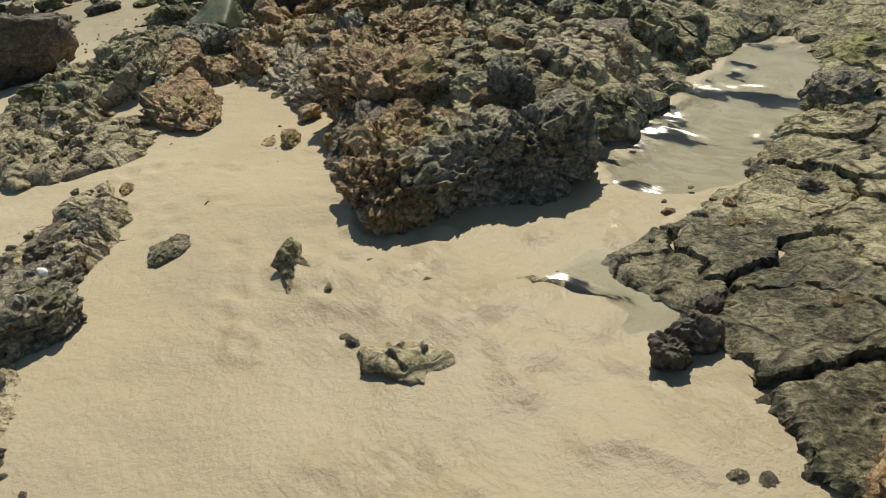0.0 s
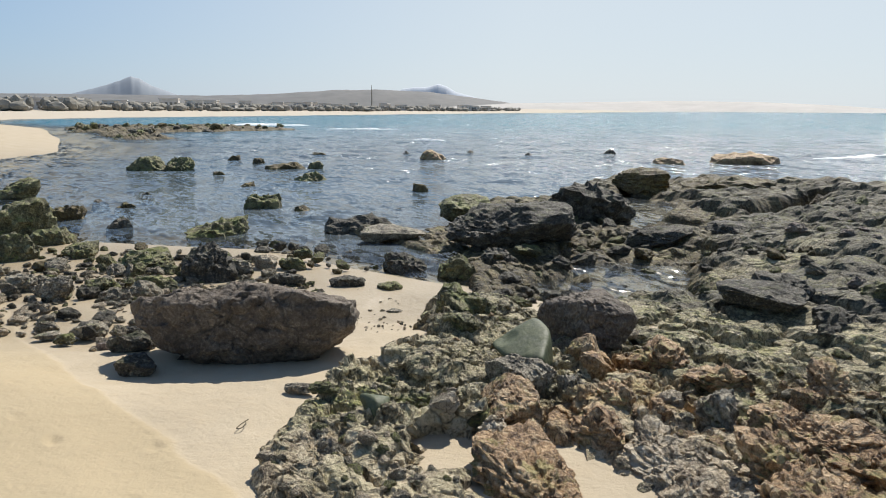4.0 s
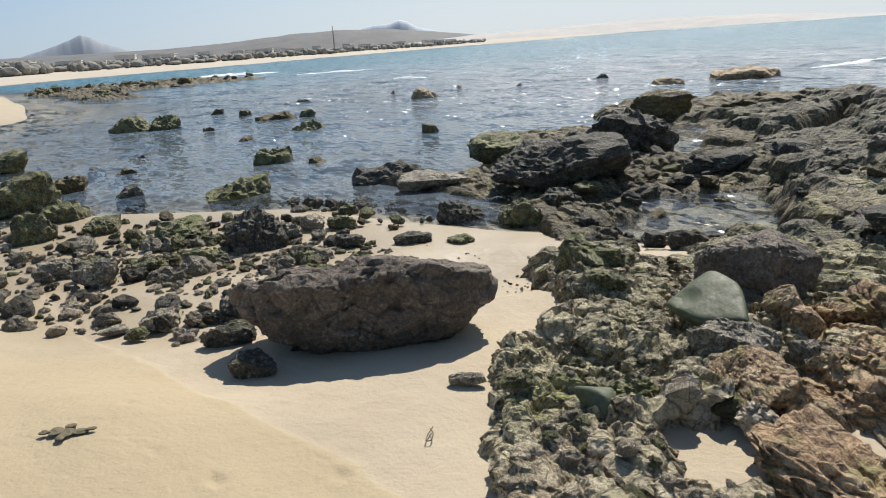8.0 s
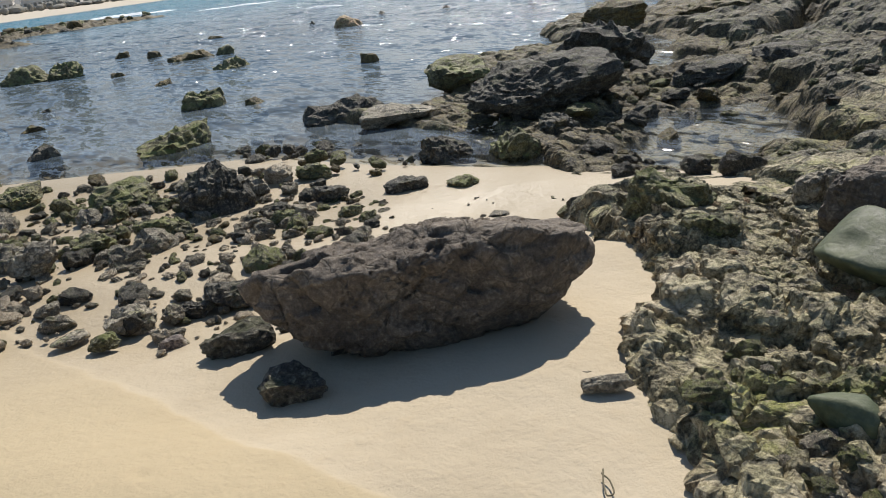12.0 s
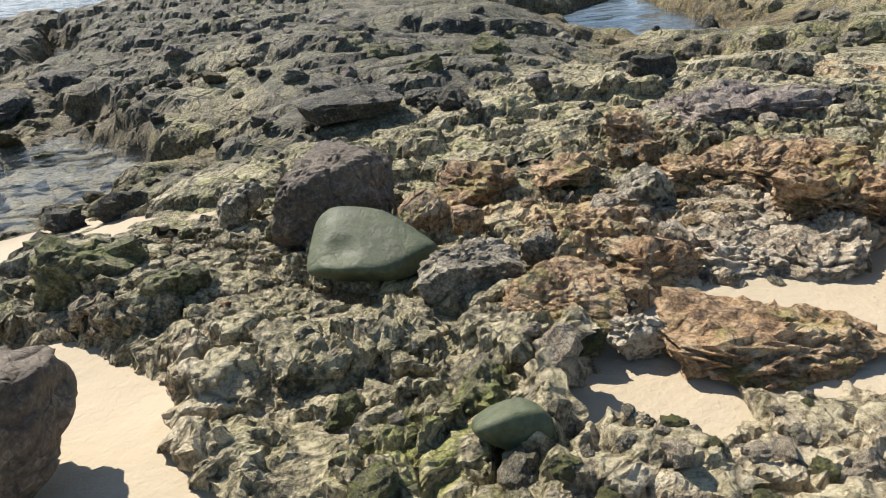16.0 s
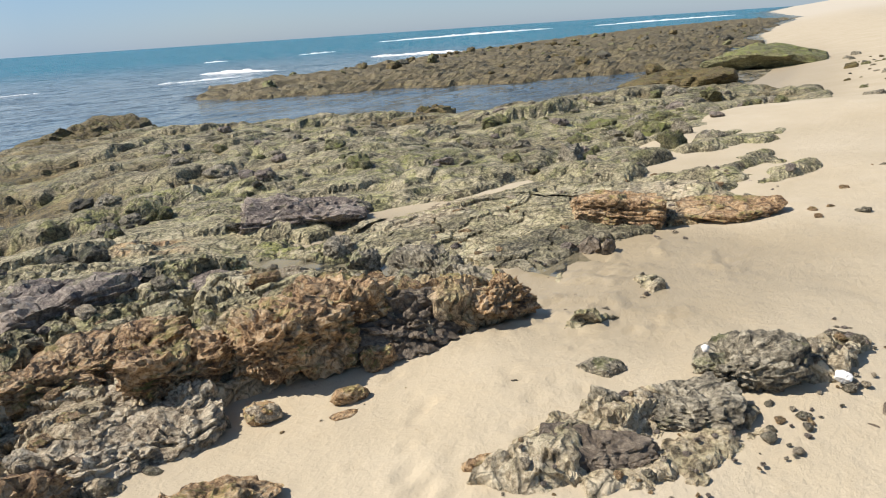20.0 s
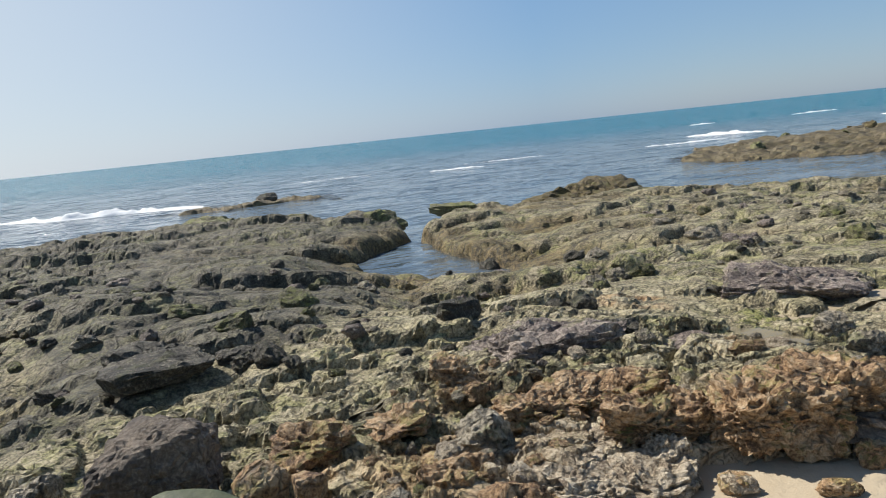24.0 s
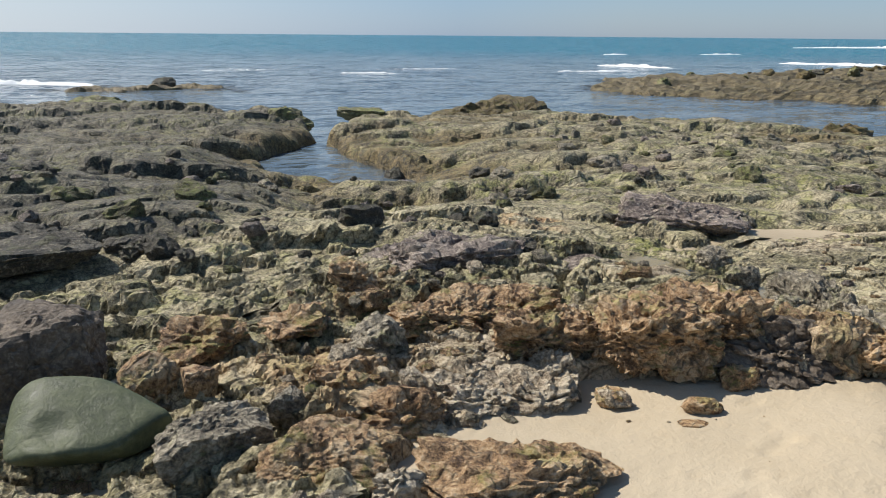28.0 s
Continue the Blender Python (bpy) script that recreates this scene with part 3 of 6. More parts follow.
POOL_D = [(-8.6, 16.2), (-7.3, 15.0), (-5.4, 12.0), (-6.4, 11.4), (-7.5, 12.7)]
PATCH = [(1.08, 0.43), (1.3, 0.44), (1.58, 0.28), (1.85, 0.1), (1.96, -0.1), (2.0, -0.38), (1.75, -0.45), (1.45, -0.32), (1.15, 0.0)]
PATCH_B = [(-0.75, 0.3), (-0.5, 0.75), (-0.38, 0.88), (-0.2, 0.9), (-0.08, 0.76), (0.0, 0.74), (0.1, 0.92), (0.5, 0.92), (0.75, 0.7), (0.7, 0.35), (0.35, 0.0), (-0.1, -0.1), (-0.5, 0.0)]
PATCH_C = [(2.0, -0.06), (2.2, -0.18), (2.32, -0.34), (2.55, -0.40), (2.82, -0.48), (2.92, -0.66), (2.6, -0.72), (2.25, -0.62), (2.02, -0.32)]
CRUMBS = [[(2.30, 0.62), (2.42, 0.72), (2.62, 0.62), (2.75, 0.45), (2.6, 0.4), (2.42, 0.5)], [(2.98, 1.02), (3.12, 1.14), (3.35, 1.2), (3.42, 1.1), (3.2, 0.98)], [(3.02, 0.42), (3.15, 0.62), (3.42, 0.72), (3.38, 0.45), (3.2, 0.33)], [(2.9, 0.72), (3.05, 0.82), (3.15, 0.78), (3.02, 0.66)]]
LOW = [PATCH, PATCH_B, PATCH_C, *CRUMBS]
FAR_REEF = [(24, 31), (19.5, 24.5), (18.2, 21.6), (20.2, 20.0), (22.4, 15.6), (24.2, 11.8), (27.4, 9.8), (22.5, 6.2), (26.2, 5.2), (34, 6.5), (42, 8.5), (90, 16), (150, 24), (165, 38), (112, 42), (69, 38), (54, 36), (35, 31)]
ISLE = [(-0.4, 31), (0.9, 29.6), (4.8, 29.8), (3.4, 33), (1.5, 33)]
LEFT_REEF = [(-56, 5), (-55, 9.5), (-70, 9), (-77, 27), (-97, 22), (-93, 3), (-75, 3.5)]
REEF_MARKS = [(-0.3, 0.4, 0.11), (-0.9, 0.75, 0.11), (-0.6, 1.2, 0.1), (-1.5, 1.6, 0.09), (-1.3, 2.2, 0.05), (-2.0, 2.3, 0.05), (-1.2, 0.75, 0.12), (-2.58, 2.69, 0.02), (-0.3, 1.48, 0.1), (-1.0, 2.9, 0.06), (-0.3, 2.4, 0.06), (0.44, 3.1, 0.12), (0.3, 2.2, 0.04),
              (0.93, 2.1, 0.03), (0.6, 1.75, 0.0), (1.2, 1.8, 0.1), (1.4, 1.9, 0.26), (1.97, 1.6, 0.36), (2.3, 1.4, 0.36), (2.4, 1.93, 0.33), (2.6, 1.1, 0.28), (1.6, 3.07, 0.22), (1.9, 4.1, 0.2), (2.9, 3.0, 0.0), (3.5, 1.8, 0.03), (3.6, 2.3, 0.03), (3.4, 1.45, 0.02), (3.9, 1.7, 0.05), (4.0, 2.6, 0.06),
              (4.7, 4.05, 0.1), (4.0, 1.3, 0.14), (5.0, 0.7, 0.2), (6.5, 2.5, 0.1), (-2.0, 4.2, 0.0), (-3.4, 4.5, -0.40), (-4.4, 4.2, -0.44), (-4.9, 4.5, -0.42), (-2.7, 5.3, -0.25), (-7.0, 5.8, -0.42), (-5.9, 6.6, -0.40), (-2.5, 8.0, 0.1), (-6, 9, -0.32), (-10, 8, -0.40), (-10, 5.5, -0.5), (-13, 15, -0.3), (-5, 15, -0.1),
              (0, 10, 0.0), (2, 7.3, -0.15), (2.9, 8.6, -0.42), (1.3, 9.8, -0.36), (1.4, 11.8, -0.36), (4.2, 10, -0.2), (5.5, 9, -0.02), (7, 14, -0.15), (12, 9, -0.15), (1, 16, -0.1), (16, 4, -0.1), (9, 4, 0.0), (-4.0, 3.3, -0.45)]


BLOCK = [(-3.2, 4.6), (-1.6, 4.5), (-0.3, 5.1), (0.6, 6.2), (1.7, 7.9), (1.6, 10.4), (1.7, 12.1), (3.4, 14.1), (3.7, 15.8), (1.5, 17.4), (-1, 20), (-6, 19), (-11, 16), (-5, 9.3), (-2.4, 7.6), (-2.4, 5.6)]


def reef_z(x, y):
    """Height of the rock, and how far inside its outline each point lies."""
    warp = 0.35 * (fbm2(x * 1.7, y * 1.7, 4, 21) - 0.5)
    far_scale = 1 + 0.25 * smooth(8, 30, np.hypot(x, y))
    sd = inside(x, y, MAIN)
    low = np.maximum.reduce([inside(x, y, p) for p in LOW])
    outer = np.maximum.reduce([inside(x, y, p) for p in (FAR_REEF, ISLE, LEFT_REEF)])
    base = heights(x, y, REEF_MARKS, 0.25)
    floor = sand_z(x, y) - 0.3
    floor = np.where(np.hypot(x, y) > 6, np.minimum(floor, SEA - 0.35), floor)
    # blocks split along the strata
    a = radians(-18)
    u, v = x * math.cos(a) + y * math.sin(a), -x * math.sin(a) + y * math.cos(a)
    wu, wv = u + 0.32 * fbm2(u * 1.7, v * 1.7, 5, 31, 0.6), v + 0.32 * fbm2(u * 1.7, v * 1.7, 5, 37, 0.6)
    f1, f2, r1, ox, oy = cells(wu / 0.95, wv / 0.6, 41)
    g1, g2, r2, px, py = cells(wu / 0.32, wv / 0.21, 51)
    h1, h2, r3, qx, qy = cells(wu / 0.12, wv / 0.085, 61)
    t1, t2, t3 = (r1 * 7.3) % 1 - 0.5, (r2 * 7.3) % 1 - 0.5, (r3 * 7.3) % 1 - 0.5
    d = np.hypot(x, y - 1)
    near = smooth(7.0, 3.0, d)
    seaward = smooth(-2.2, -4.0, x - 0.15 * (y - 5)) * smooth(30, 20, d)
    # broken blocks with narrow clefts between them, steeper on the landward side
    hump = lambda a, c, w: np.sqrt(smooth(0.0, w, c - a) + 1e-6)
    k1, k2, k3 = hump(f1, f2, 0.26), hump(g1, g2, 0.28), hump(h1, h2, 0.34)
    detail = k1 * (0.19 * (r1 - 0.45) + 0.20 * t1 * ox - 0.13 * (0.6 + t2 * 0.5) * oy) + 0.10 * (k1 - 0.9)
    mid = k2 * (0.065 * (r2 - 0.5) + 0.10 * t2 * px - 0.06 * (0.5 + t3 * 0.4) * py) + 0.055 * (k2 - 0.9)
    tiny = k3 * (0.020 * (r3 - 0.5) + 0.04 * t3 * qx - 0.02 * t1 * qy) + 0.022 * (k3 - 0.9)
    detail = detail * (0.30 + 0.3 * near) + mid * (0.10 + 0.6 * seaward + 0.75 * smooth(5.0, 2.6, d)) + tiny * smooth(3.6, 2.4, d)
    close = d < 5.2
    if close.any():
        m1, m2, r6, mx, my = cells(wu[close] / 0.052, wv[close] / 0.040, 67)
        crumb = hump(m1, m2, 0.4) * (0.010 * (r6 - 0.5) + 0.018 * ((r6 * 7.3) % 1 - 0.5) * mx) + 0.010 * (hump(m1, m2, 0.4) - 0.85)
        detail[close] += crumb * smooth(5.2, 3.8, d[close])
    rough = 1 - np.abs(2 * fbm2(u * 9, v * 12, 4, 71, 0.6) - 1) * 1.6
    detail += (0.006 + 0.014 * near) * (rough - 0.5)
    # further out: tilted plates that break off towards the land
    c1, c2, r4, sx, sy = cells(wu / 2.4 + 0.4 * fbm2(x * 1.8, y * 1.8, 4, 47), wv / 1.3 + 0.4 * fbm2(x * 1.8, y * 1.8, 4, 48), 43)
    plate = hump(c1, c2, 0.35)
    detail += (1 - near) * (plate * (0.20 * (r4 - 0.4) - 0.13 * (0.4 + (r4 * 9.1) % 1) * sy) + 0.06 * (plate - 0.9) + 0.11 * (fbm2(x * 1.3, y * 2.2, 4, 49) - 0.5))
    # bedding: flat treads with short risers
    bed = (detail + 0.3 * (fbm2(x * 0.8, y * 0.8, 3, 53) - 0.5)) / 0.085
    detail += (0.12 + 0.48 * near) * 0.085 * (np.floor(bed) + smooth(0.35, 0.95, bed % 1) - bed)
    # flat cracked pavement beside the wet channel
    e1, e2, r5, ax, ay = cells(wu / 0.55, wv / 0.34, 57)
    pave = smooth(1.9, 1.2, np.hypot(x - 4.15, (y - 1.6) * 1.1))
    flag = 0.028 * (r5 - 0.35) + 0.05 * (((r5 * 5.3) % 1) - 0.5) * ax - 0.06 * (1 - smooth(0.0, 0.045, e2 - e1)) + 0.014 * (rough - 0.5) + 0.006 * (hump(h1, h2, 0.3) - 0.8)
    detail = detail * (1 - pave) + flag * pave
    swell = 0.22 * (fbm2(x * 0.55, y * 0.55, 3, 81) - 0.5)
    base = base * (1 - pave) + (sand_z(x, y) + 0.055 + 0.07 * (fbm2(x * 2.1, y * 2.1, 3, 59) - 0.5)) * pave
    main = base + swell * (1 - 0.8 * pave) + detail - 0.13 * np.exp(-((x + 0.93) / 0.36) ** 2 - ((y - 2.0) / 0.30) ** 2) + 0.035 * near * (1 - pave) + 0.17 * smooth(-0.4, 0.7, inside(x, y, BLOCK) + 1.2 * warp)
    edge = smooth(-0.03, 0.13 * far_scale + 0.06, sd + warp * far_scale)
    ragged = 1.3 * (fbm2(x * 1.1, y * 1.1, 3, 23) - 0.5)
    pool = np.maximum.reduce([smooth(-0.28, 0.22, inside(x, y, p) + ragged) for p in (POOL_A, POOL_B, POOL_C, POOL_D)])
    z = floor + (main - floor) * edge
    z = z * (1 - pool) + np.minimum(z, SEA - 0.10 + 0.16 * (fbm2(x * 2.3, y * 2.3, 4, 29) - 0.6)) * pool
    crust_b = smooth(-0.1, 0.15, inside(x, y, PATCH_B))
    lowz = sand_z(x, y) + 0.05 + 0.065 * crust_b + (0.8 - 0.1 * crust_b) * detail + 0.2 * warp
    le = smooth(-0.12, 0.08, low + 0.6 * warp)
    z = np.maximum(z, floor + (lowz - floor) * le)
    oe = smooth(-0.8, 1.2, outer + 5 * (fbm2(x * 0.35, y * 0.35, 4, 91) - 0.5))
    oz = SEA + 0.12 + 0.35 * fbm2(x * 0.4, y * 0.4, 5, 95) * smooth(0, 6, outer) + 0.5 * detail + 0.42 * (fbm2(x * 0.9, y * 1.3, 4, 97, 0.6) - 0.5) + 0.22 * (fbm2(x * 2.4, y * 3.2, 3, 99, 0.6) - 0.5)
    z = np.maximum(z, (SEA - 0.6) + (oz - SEA + 0.6) * oe)
    return z, np.maximum(sd, low), detail, r1, r2


def zones(x, y, z, sd, r1, r2):
    """Green growth, rusty stone, pale crust and brown weed."""
    d = np.hypot(x, y)
    patchy = fbm2(x * 1.3, y * 1.3, 4, 101)
    moss = 0.22 + 0.4 * smooth(0.45, 0.6, patchy) * smooth(1, 4, d)
    for px, py, rad in ((0.9, 3.9, 0.7), (1.97, 1.6, 0.25), (1.6, 1.95, 0.2), (0.5, 2.75, 0.4), (1.1, 2.68, 0.42), (1.45, 2.3, 0.25), (4, 6.5, 2.0), (6.5, 4.5, 1.8), (3.2, 3.6, 0.35), (-0.8, 0.75, 0.5), (-2.6, 2.6, 0.4), (-7.2, 5.2, 0.5), (11, 3, 2.5)):
        moss = np.maximum(moss, 0.95 * smooth(rad, rad * 0.3, np.hypot(x - px, y - py) + 0.4 * rad * (patchy - 0.5)))
    rust = np.zeros_like(x)
    for px, py, rad in ((1.4, 1.75, 0.6), (0.0, 2.3, 0.55), (0.45, 3.05, 0.3), (1.0, 2.5, 0.55), (-0.6, 2.6, 0.35), (2.2, 1.1, 0.5), (4.9, 0.6, 0.5), (2.6, 4.4, 0.4), (0.5, 2.0, 0.35), (0.1, 1.7, 0.4)):
        rust = np.maximum(rust, smooth(rad, rad * 0.35, np.hypot(x - px, y - py) + 0.35 * (patchy - 0.5)))
    rust *= smooth(0.15, 0.45, r2 * 0.6 + r1 * 0.4)
    pale = smooth(0.28, 0.0, sd + 0.5 * (patchy - 0.5)) * smooth(4.5, 2.5, d) * 0.9
    for px, py, rad in ((0.75, 1.95, 0.8), (0.95, 2.25, 0.65), (0.4, 2.0, 0.5), (0.45, 1.55, 0.5), (0.25, 0.55, 0.4), (0.7, 2.35, 0.45), (-0.35, 0.4, 0.35), (2.3, 2.6, 0.5), (4.6, 3.0, 0.7), (5.2, 1.0, 0.7), (1.7, 0.0, 0.5)):
        pale = np.maximum(pale, 0.95 * smooth(rad, rad * 0.3, np.hypot(x - px, y - py) + 0.4 * (patchy - 0.5)))
    weed = smooth(0.5, 0.16, z - SEA + 0.5 * (patchy - 0.5)) * smooth(4.5, 7, d)
    weed = np.maximum(weed, 0.9 * smooth(14, 28, d))
    dark = smooth(-0.3, 0.3, inside(x, y, BLOCK) + (patchy - 0.5)) * 0.95
    dark = np.maximum(dark, 0.92 * smooth(-2.2, -4.0, x + 0.8 * (patchy - 0.5)) * smooth(40, 25, d))
    dark = np.maximum(dark, 0.3 * smooth(4.5, 8, d) + 0.5 * smooth(15, 24, d))
    dark = np.maximum(dark, 0.6 * smooth(1.7, 1.2, np.hypot(x - 4.15, (y - 1.6) * 1.1)) * smooth(0.3, 0.55, r1 * 0.5 + patchy * 0.5))
    bed = smooth(SEA + 0.02, SEA - 0.06, z) * smooth(4, 5.5, d) * smooth(20, 16, d)
    pale, weed, dark = np.maximum(pale, 0.75 * bed), weed * (1 - 0.5 * bed), dark * (1 - 0.6 * bed)
    return moss * (1 - 0.5 * dark) * (1 - 0.6 * smooth(14, 26, d)), rust, pale, weed * (1 - 0.5 * dark), dark


NEAR = (-2.8, 5.2, -0.8, 3.3)  # the stretch that the walk passes closest


def blur(g, n):
    for axis in (0, 1):
        for _ in range(n):
            g = (np.roll(g, 1, axis) + 2 * g + np.roll(g, -1, axis)) / 4
    return g


def may_hold_rock(rx, ry, block=6):
    """Which points of a grid lie in or close to an outline, block by block."""
    bx, by = rx[block // 2::block], ry[block // 2::block]
    wide, tall = np.gradient(bx) * 0.8, np.gradient(by) * 0.8
    X, Y = [a.ravel() for a in np.meshgrid(bx, by)]
    reach = np.hypot(*np.meshgrid(wide, tall)).ravel()
    rock = np.maximum.reduce([inside(X, Y, p) for p in (MAIN, *LOW)]) > -0.8 - reach
    rock |= np.maximum.reduce([inside(X, Y, p) for p in (FAR_REEF, ISLE, LEFT_REEF)]) > -3.4 - reach
    rock = rock.reshape(len(by), len(bx))
    i, j = np.minimum(np.arange(len(ry)) // block, len(by) - 1), np.minimum(np.arange(len(rx)) // block, len(bx) - 1)
    return rock[i][:, j].ravel()


def reef_patch(rx, ry, soften, hole=None):
    """Points, faces and colour zones of the rock over one grid of lines."""
    X, Y = [a.ravel() for a in np.meshgrid(rx, ry)]
    ok = may_hold_rock(rx, ry)
    if hole:
        ok &= ~((X > hole[0] + 0.3) & (X < hole[1] - 0.3) & (Y > hole[2] + 0.3) & (Y < hole[3] - 0.3))
    rz, rsd, rr1, rr2 = np.full(len(X), SEA - 0.9), np.full(len(X), -9.0), np.zeros(len(X)), np.zeros(len(X))
    rz[ok], rsd[ok], _, rr1[ok], rr2[ok] = reef_z(X[ok], Y[ok])
    # the broad form first, then its relief square to it, so that steep sides are as craggy as flat ones
    grid = rz.reshape(len(ry), len(rx))
    broad = blur(grid, soften)
    gy, gx = np.gradient(broad, ry, axis=0), np.gradient(broad, rx, axis=1)
    steep = smooth(0.6, 1.8, np.hypot(gx, gy))
    relief = (grid - broad) / (1 + gx * gx + gy * gy)
    rz = (broad + relief).ravel()
    lean_x, lean_y = (-gx * relief).ravel(), (-gy * relief).ravel()
    steep = steep.ravel()
    rv = np.stack([X, Y, rz], 1)
    x, y, z, st = X[ok] + lean_x[ok], Y[ok] + lean_y[ok], rz[ok], steep[ok]
    rp = np.stack([x, y, z * 1.3], 1)
    by = smooth(7, 3.5, np.hypot(x, y - 1))
    push = (0.05 + 0.13 * st) * by + 0.01 + 0.06 * st
    fine = (0.016 + 0.05 * st) * by
    rv[ok] = np.stack([x + push * (fbm3(rp * 7, 3, 201, 0.6) - 0.5) + fine * (fbm3(rp * 22, 2, 231) - 0.5), y + push * (fbm3(rp * 7, 3, 211, 0.6) - 0.5) + fine * (fbm3(rp * 22, 2, 241) - 0.5), z + 0.4 * push * (fbm3(rp * 14, 2, 221) - 0.5)], 1)
    rf = grid_faces(len(rx), len(ry))
    rf = rf[ok[rf].all(1)]
    level = np.full(len(X), 9.0)
    level[ok] = sand_z(x, y) - 0.07
    level = np.where(np.hypot(X, Y) < 25, level, np.maximum(level, SEA - 0.25))
    rf = rf[(rz > level)[rf].any(1)]
    if hole:
        cx, cy = X[rf].mean(1), Y[rf].mean(1)
        rf = rf[~((cx > hole[0] + 0.03) & (cx < hole[1] - 0.03) & (cy > hole[2] + 0.03) & (cy < hole[3] - 0.03))]
    return rv, rf, X, Y, rz, rsd, rr1, rr2


near_part = reef_patch(steps(NEAR[0], (NEAR[1], 0.0135, 0.0135)), steps(NEAR[2], (NEAR[3], 0.0125, 0.0125)), 14)
rx = steps(0.0, (-4, 0.03, 0.03), (-8, 0.03, 0.06), (-17, 0.07, 0.12), (-100, 0.35, 1.2))[::-1]
rx = np.concatenate([rx[:-1], steps(0.0, (4, 0.03, 0.03), (8, 0.03, 0.05), (20, 0.06, 0.14), (60, 0.25, 0.7), (168, 0.8, 2.0))])
far_part = reef_patch(rx, steps(-0.8, (3.2, 0.03, 0.03), (8, 0.023, 0.045), (21, 0.055, 0.12), (45, 0.25, 0.5)), 8, NEAR)
rf = np.concatenate([near_part[1], far_part[1] + len(near_part[0])])
rv, X, Y, rz, rsd, rr1, rr2 = [np.concatenate([near_part[k], far_part[k]]) for k in (0, 2, 3, 4, 5, 6, 7)]
used = np.unique(rf)
place = np.zeros(len(rv), int)
place[used] = np.arange(len(used))
rf = place[rf]
rv, X, Y, rz, rsd, rr1, rr2 = [a[used] for a in (rv, X, Y, rz, rsd, rr1, rr2)]
moss, rust, pale, weed, dark = zones(X, Y, rz, rsd, rr1, rr2)
cx, cy = X[rf].mean(1), Y[rf].mean(1)
def part_of(outline):
    return (inside(cx, cy, outline) > -0.25) & (cy < 1.25)


dist = np.hypot(cx, cy)
REGIONS = [
    ("rock_outcrop", "low crusted rock patch half buried in sand", part_of(PATCH)),
    ("rock_outcrop", "brown crusted rock with pale sand in its clefts", part_of(PATCH_C)),
    *[("rock_outcrop", "crumbly ridge of rock barely showing in wet sand", part_of(p)) for p in CRUMBS],
    ("rock_outcrop", "greenish crusted rock with pale crumbly edges", part_of(PATCH_B) & (cy < 0.9)),
    ("rock_ledge", "rusty brown layered rock ledge above the sand", (cx > 0.9) & (cx < 3.02) & (cy < 2.75)),
    ("rock_platform", "cracked flat rock beside the wet channel", (cx >= 2.6) & (cx < 7) & (cy < 3.4)),
    ("rock_ledge", "rough greenish grey rock ledge beside the sand", (cx <= 0.9) & (cx > -4.6) & (cy < 3.0)),
    ("rock_shelf", "dark grey weathered rock shelf by the sea", (cx <= -3.0) & (cx > -20) & (cy < 22)),
    ("rock_shelf", "grey green weathered rock shelf with mossy patches", (cx > -3.0) & (cx <= 3.6) & (cy < 22)),
    ("rock_shelf", "pale green flat rock shelf along the beach", (cx > 3.6) & (cx < 21) & (cy < 18.5)),
    ("rock_reef", "low brown reef covered in seaweed, awash at its edge", (cx > 17)),
    ("rock_reef", "low green reef running out from the beach", (cx < -30)),
    ("rock_islet", "small reddish rock islet in the surf", cy > 24),
]
free = np.ones(len(rf), bool)
REEFS = {}
for nm, label, where in REGIONS:
    take = free & where
    free &= ~where
    if take.sum() < 12:
        continue
    v2, f2, (m1, m2, m3, m4, m5) = keep_faces(rv, rf, take, (moss, rust, pale, weed, dark))
    me = mesh_from(nm, v2, f2, REEF, False)
    set_colour(me, "zone", m1, m2, m3)
    set_float(me, "weed", m4)
    set_float(me, "dark", m5)
    region = tagged(new(nm, me), label, "rock")
    REEFS[label] = region

# ---- the sea ----
wx = steps(-4.0, (-16, 0.12, 0.3), (-60, 0.5, 4), (-600, 6, 60), (-4400, 70, 600))[::-1]
wx = np.concatenate([wx[:-1], steps(-4.0, (16, 0.12, 0.3), (60, 0.5, 4), (600, 6, 60), (4400, 70, 600))])
wy = steps(-6.0, (20, 0.1, 0.25), (60, 0.5, 4), (600, 6, 60), (4400, 70, 600))
wy = np.concatenate([steps(-6.0, (-60, 0.8, 8), (-300, 20, 60))[::-1][:-1], wy])
X, Y = [a.ravel() for a in np.meshgrid(wx, wy)]
bed = np.maximum(sand_z(X, Y), reef_z(X, Y)[0])
depth = SEA - bed
wf = grid_faces(len(wx), len(wy))
v2, f2, (dep, dd) = keep_faces(np.stack([X, Y, np.full_like(X, SEA)], 1), wf, (depth > -0.35)[wf].any(1), (depth, np.hypot(X, Y)))
sea = tagged(new("water", mesh_from("water", v2, f2, WATER)), "clear shallow sea, turquoise further out, sparkling", "sea", kind="structure")
set_float(sea.data, "depth", np.clip(0.05 + 0.86 * smooth(0.03, 0.5, dep) * smooth(3, 11, dd), 0, 1))
set_float(sea.data, "calm", 0.55 - 0.55 * smooth(6, 40, dd))
set_float(sea.data, "open", smooth(28, 130, dd + 25 * (fbm2(v2[:, 0] * 0.02, v2[:, 1] * 0.02, 3, 7) - 0.5)))

# ---- boulders ----
def ball(sub):
    bm = bmesh.new()
    bmesh.ops.create_icosphere(bm, subdivisions=sub, radius=1)
    co = np.array([v.co[:] for v in bm.verts])
    fa = np.array([[v.index for v in f.verts] for f in bm.faces])
    bm.free()
    return co / np.linalg.norm(co, axis=1)[:, None], fa


BALLS = {k: ball(k) for k in (2, 3, 4, 5, 6)}


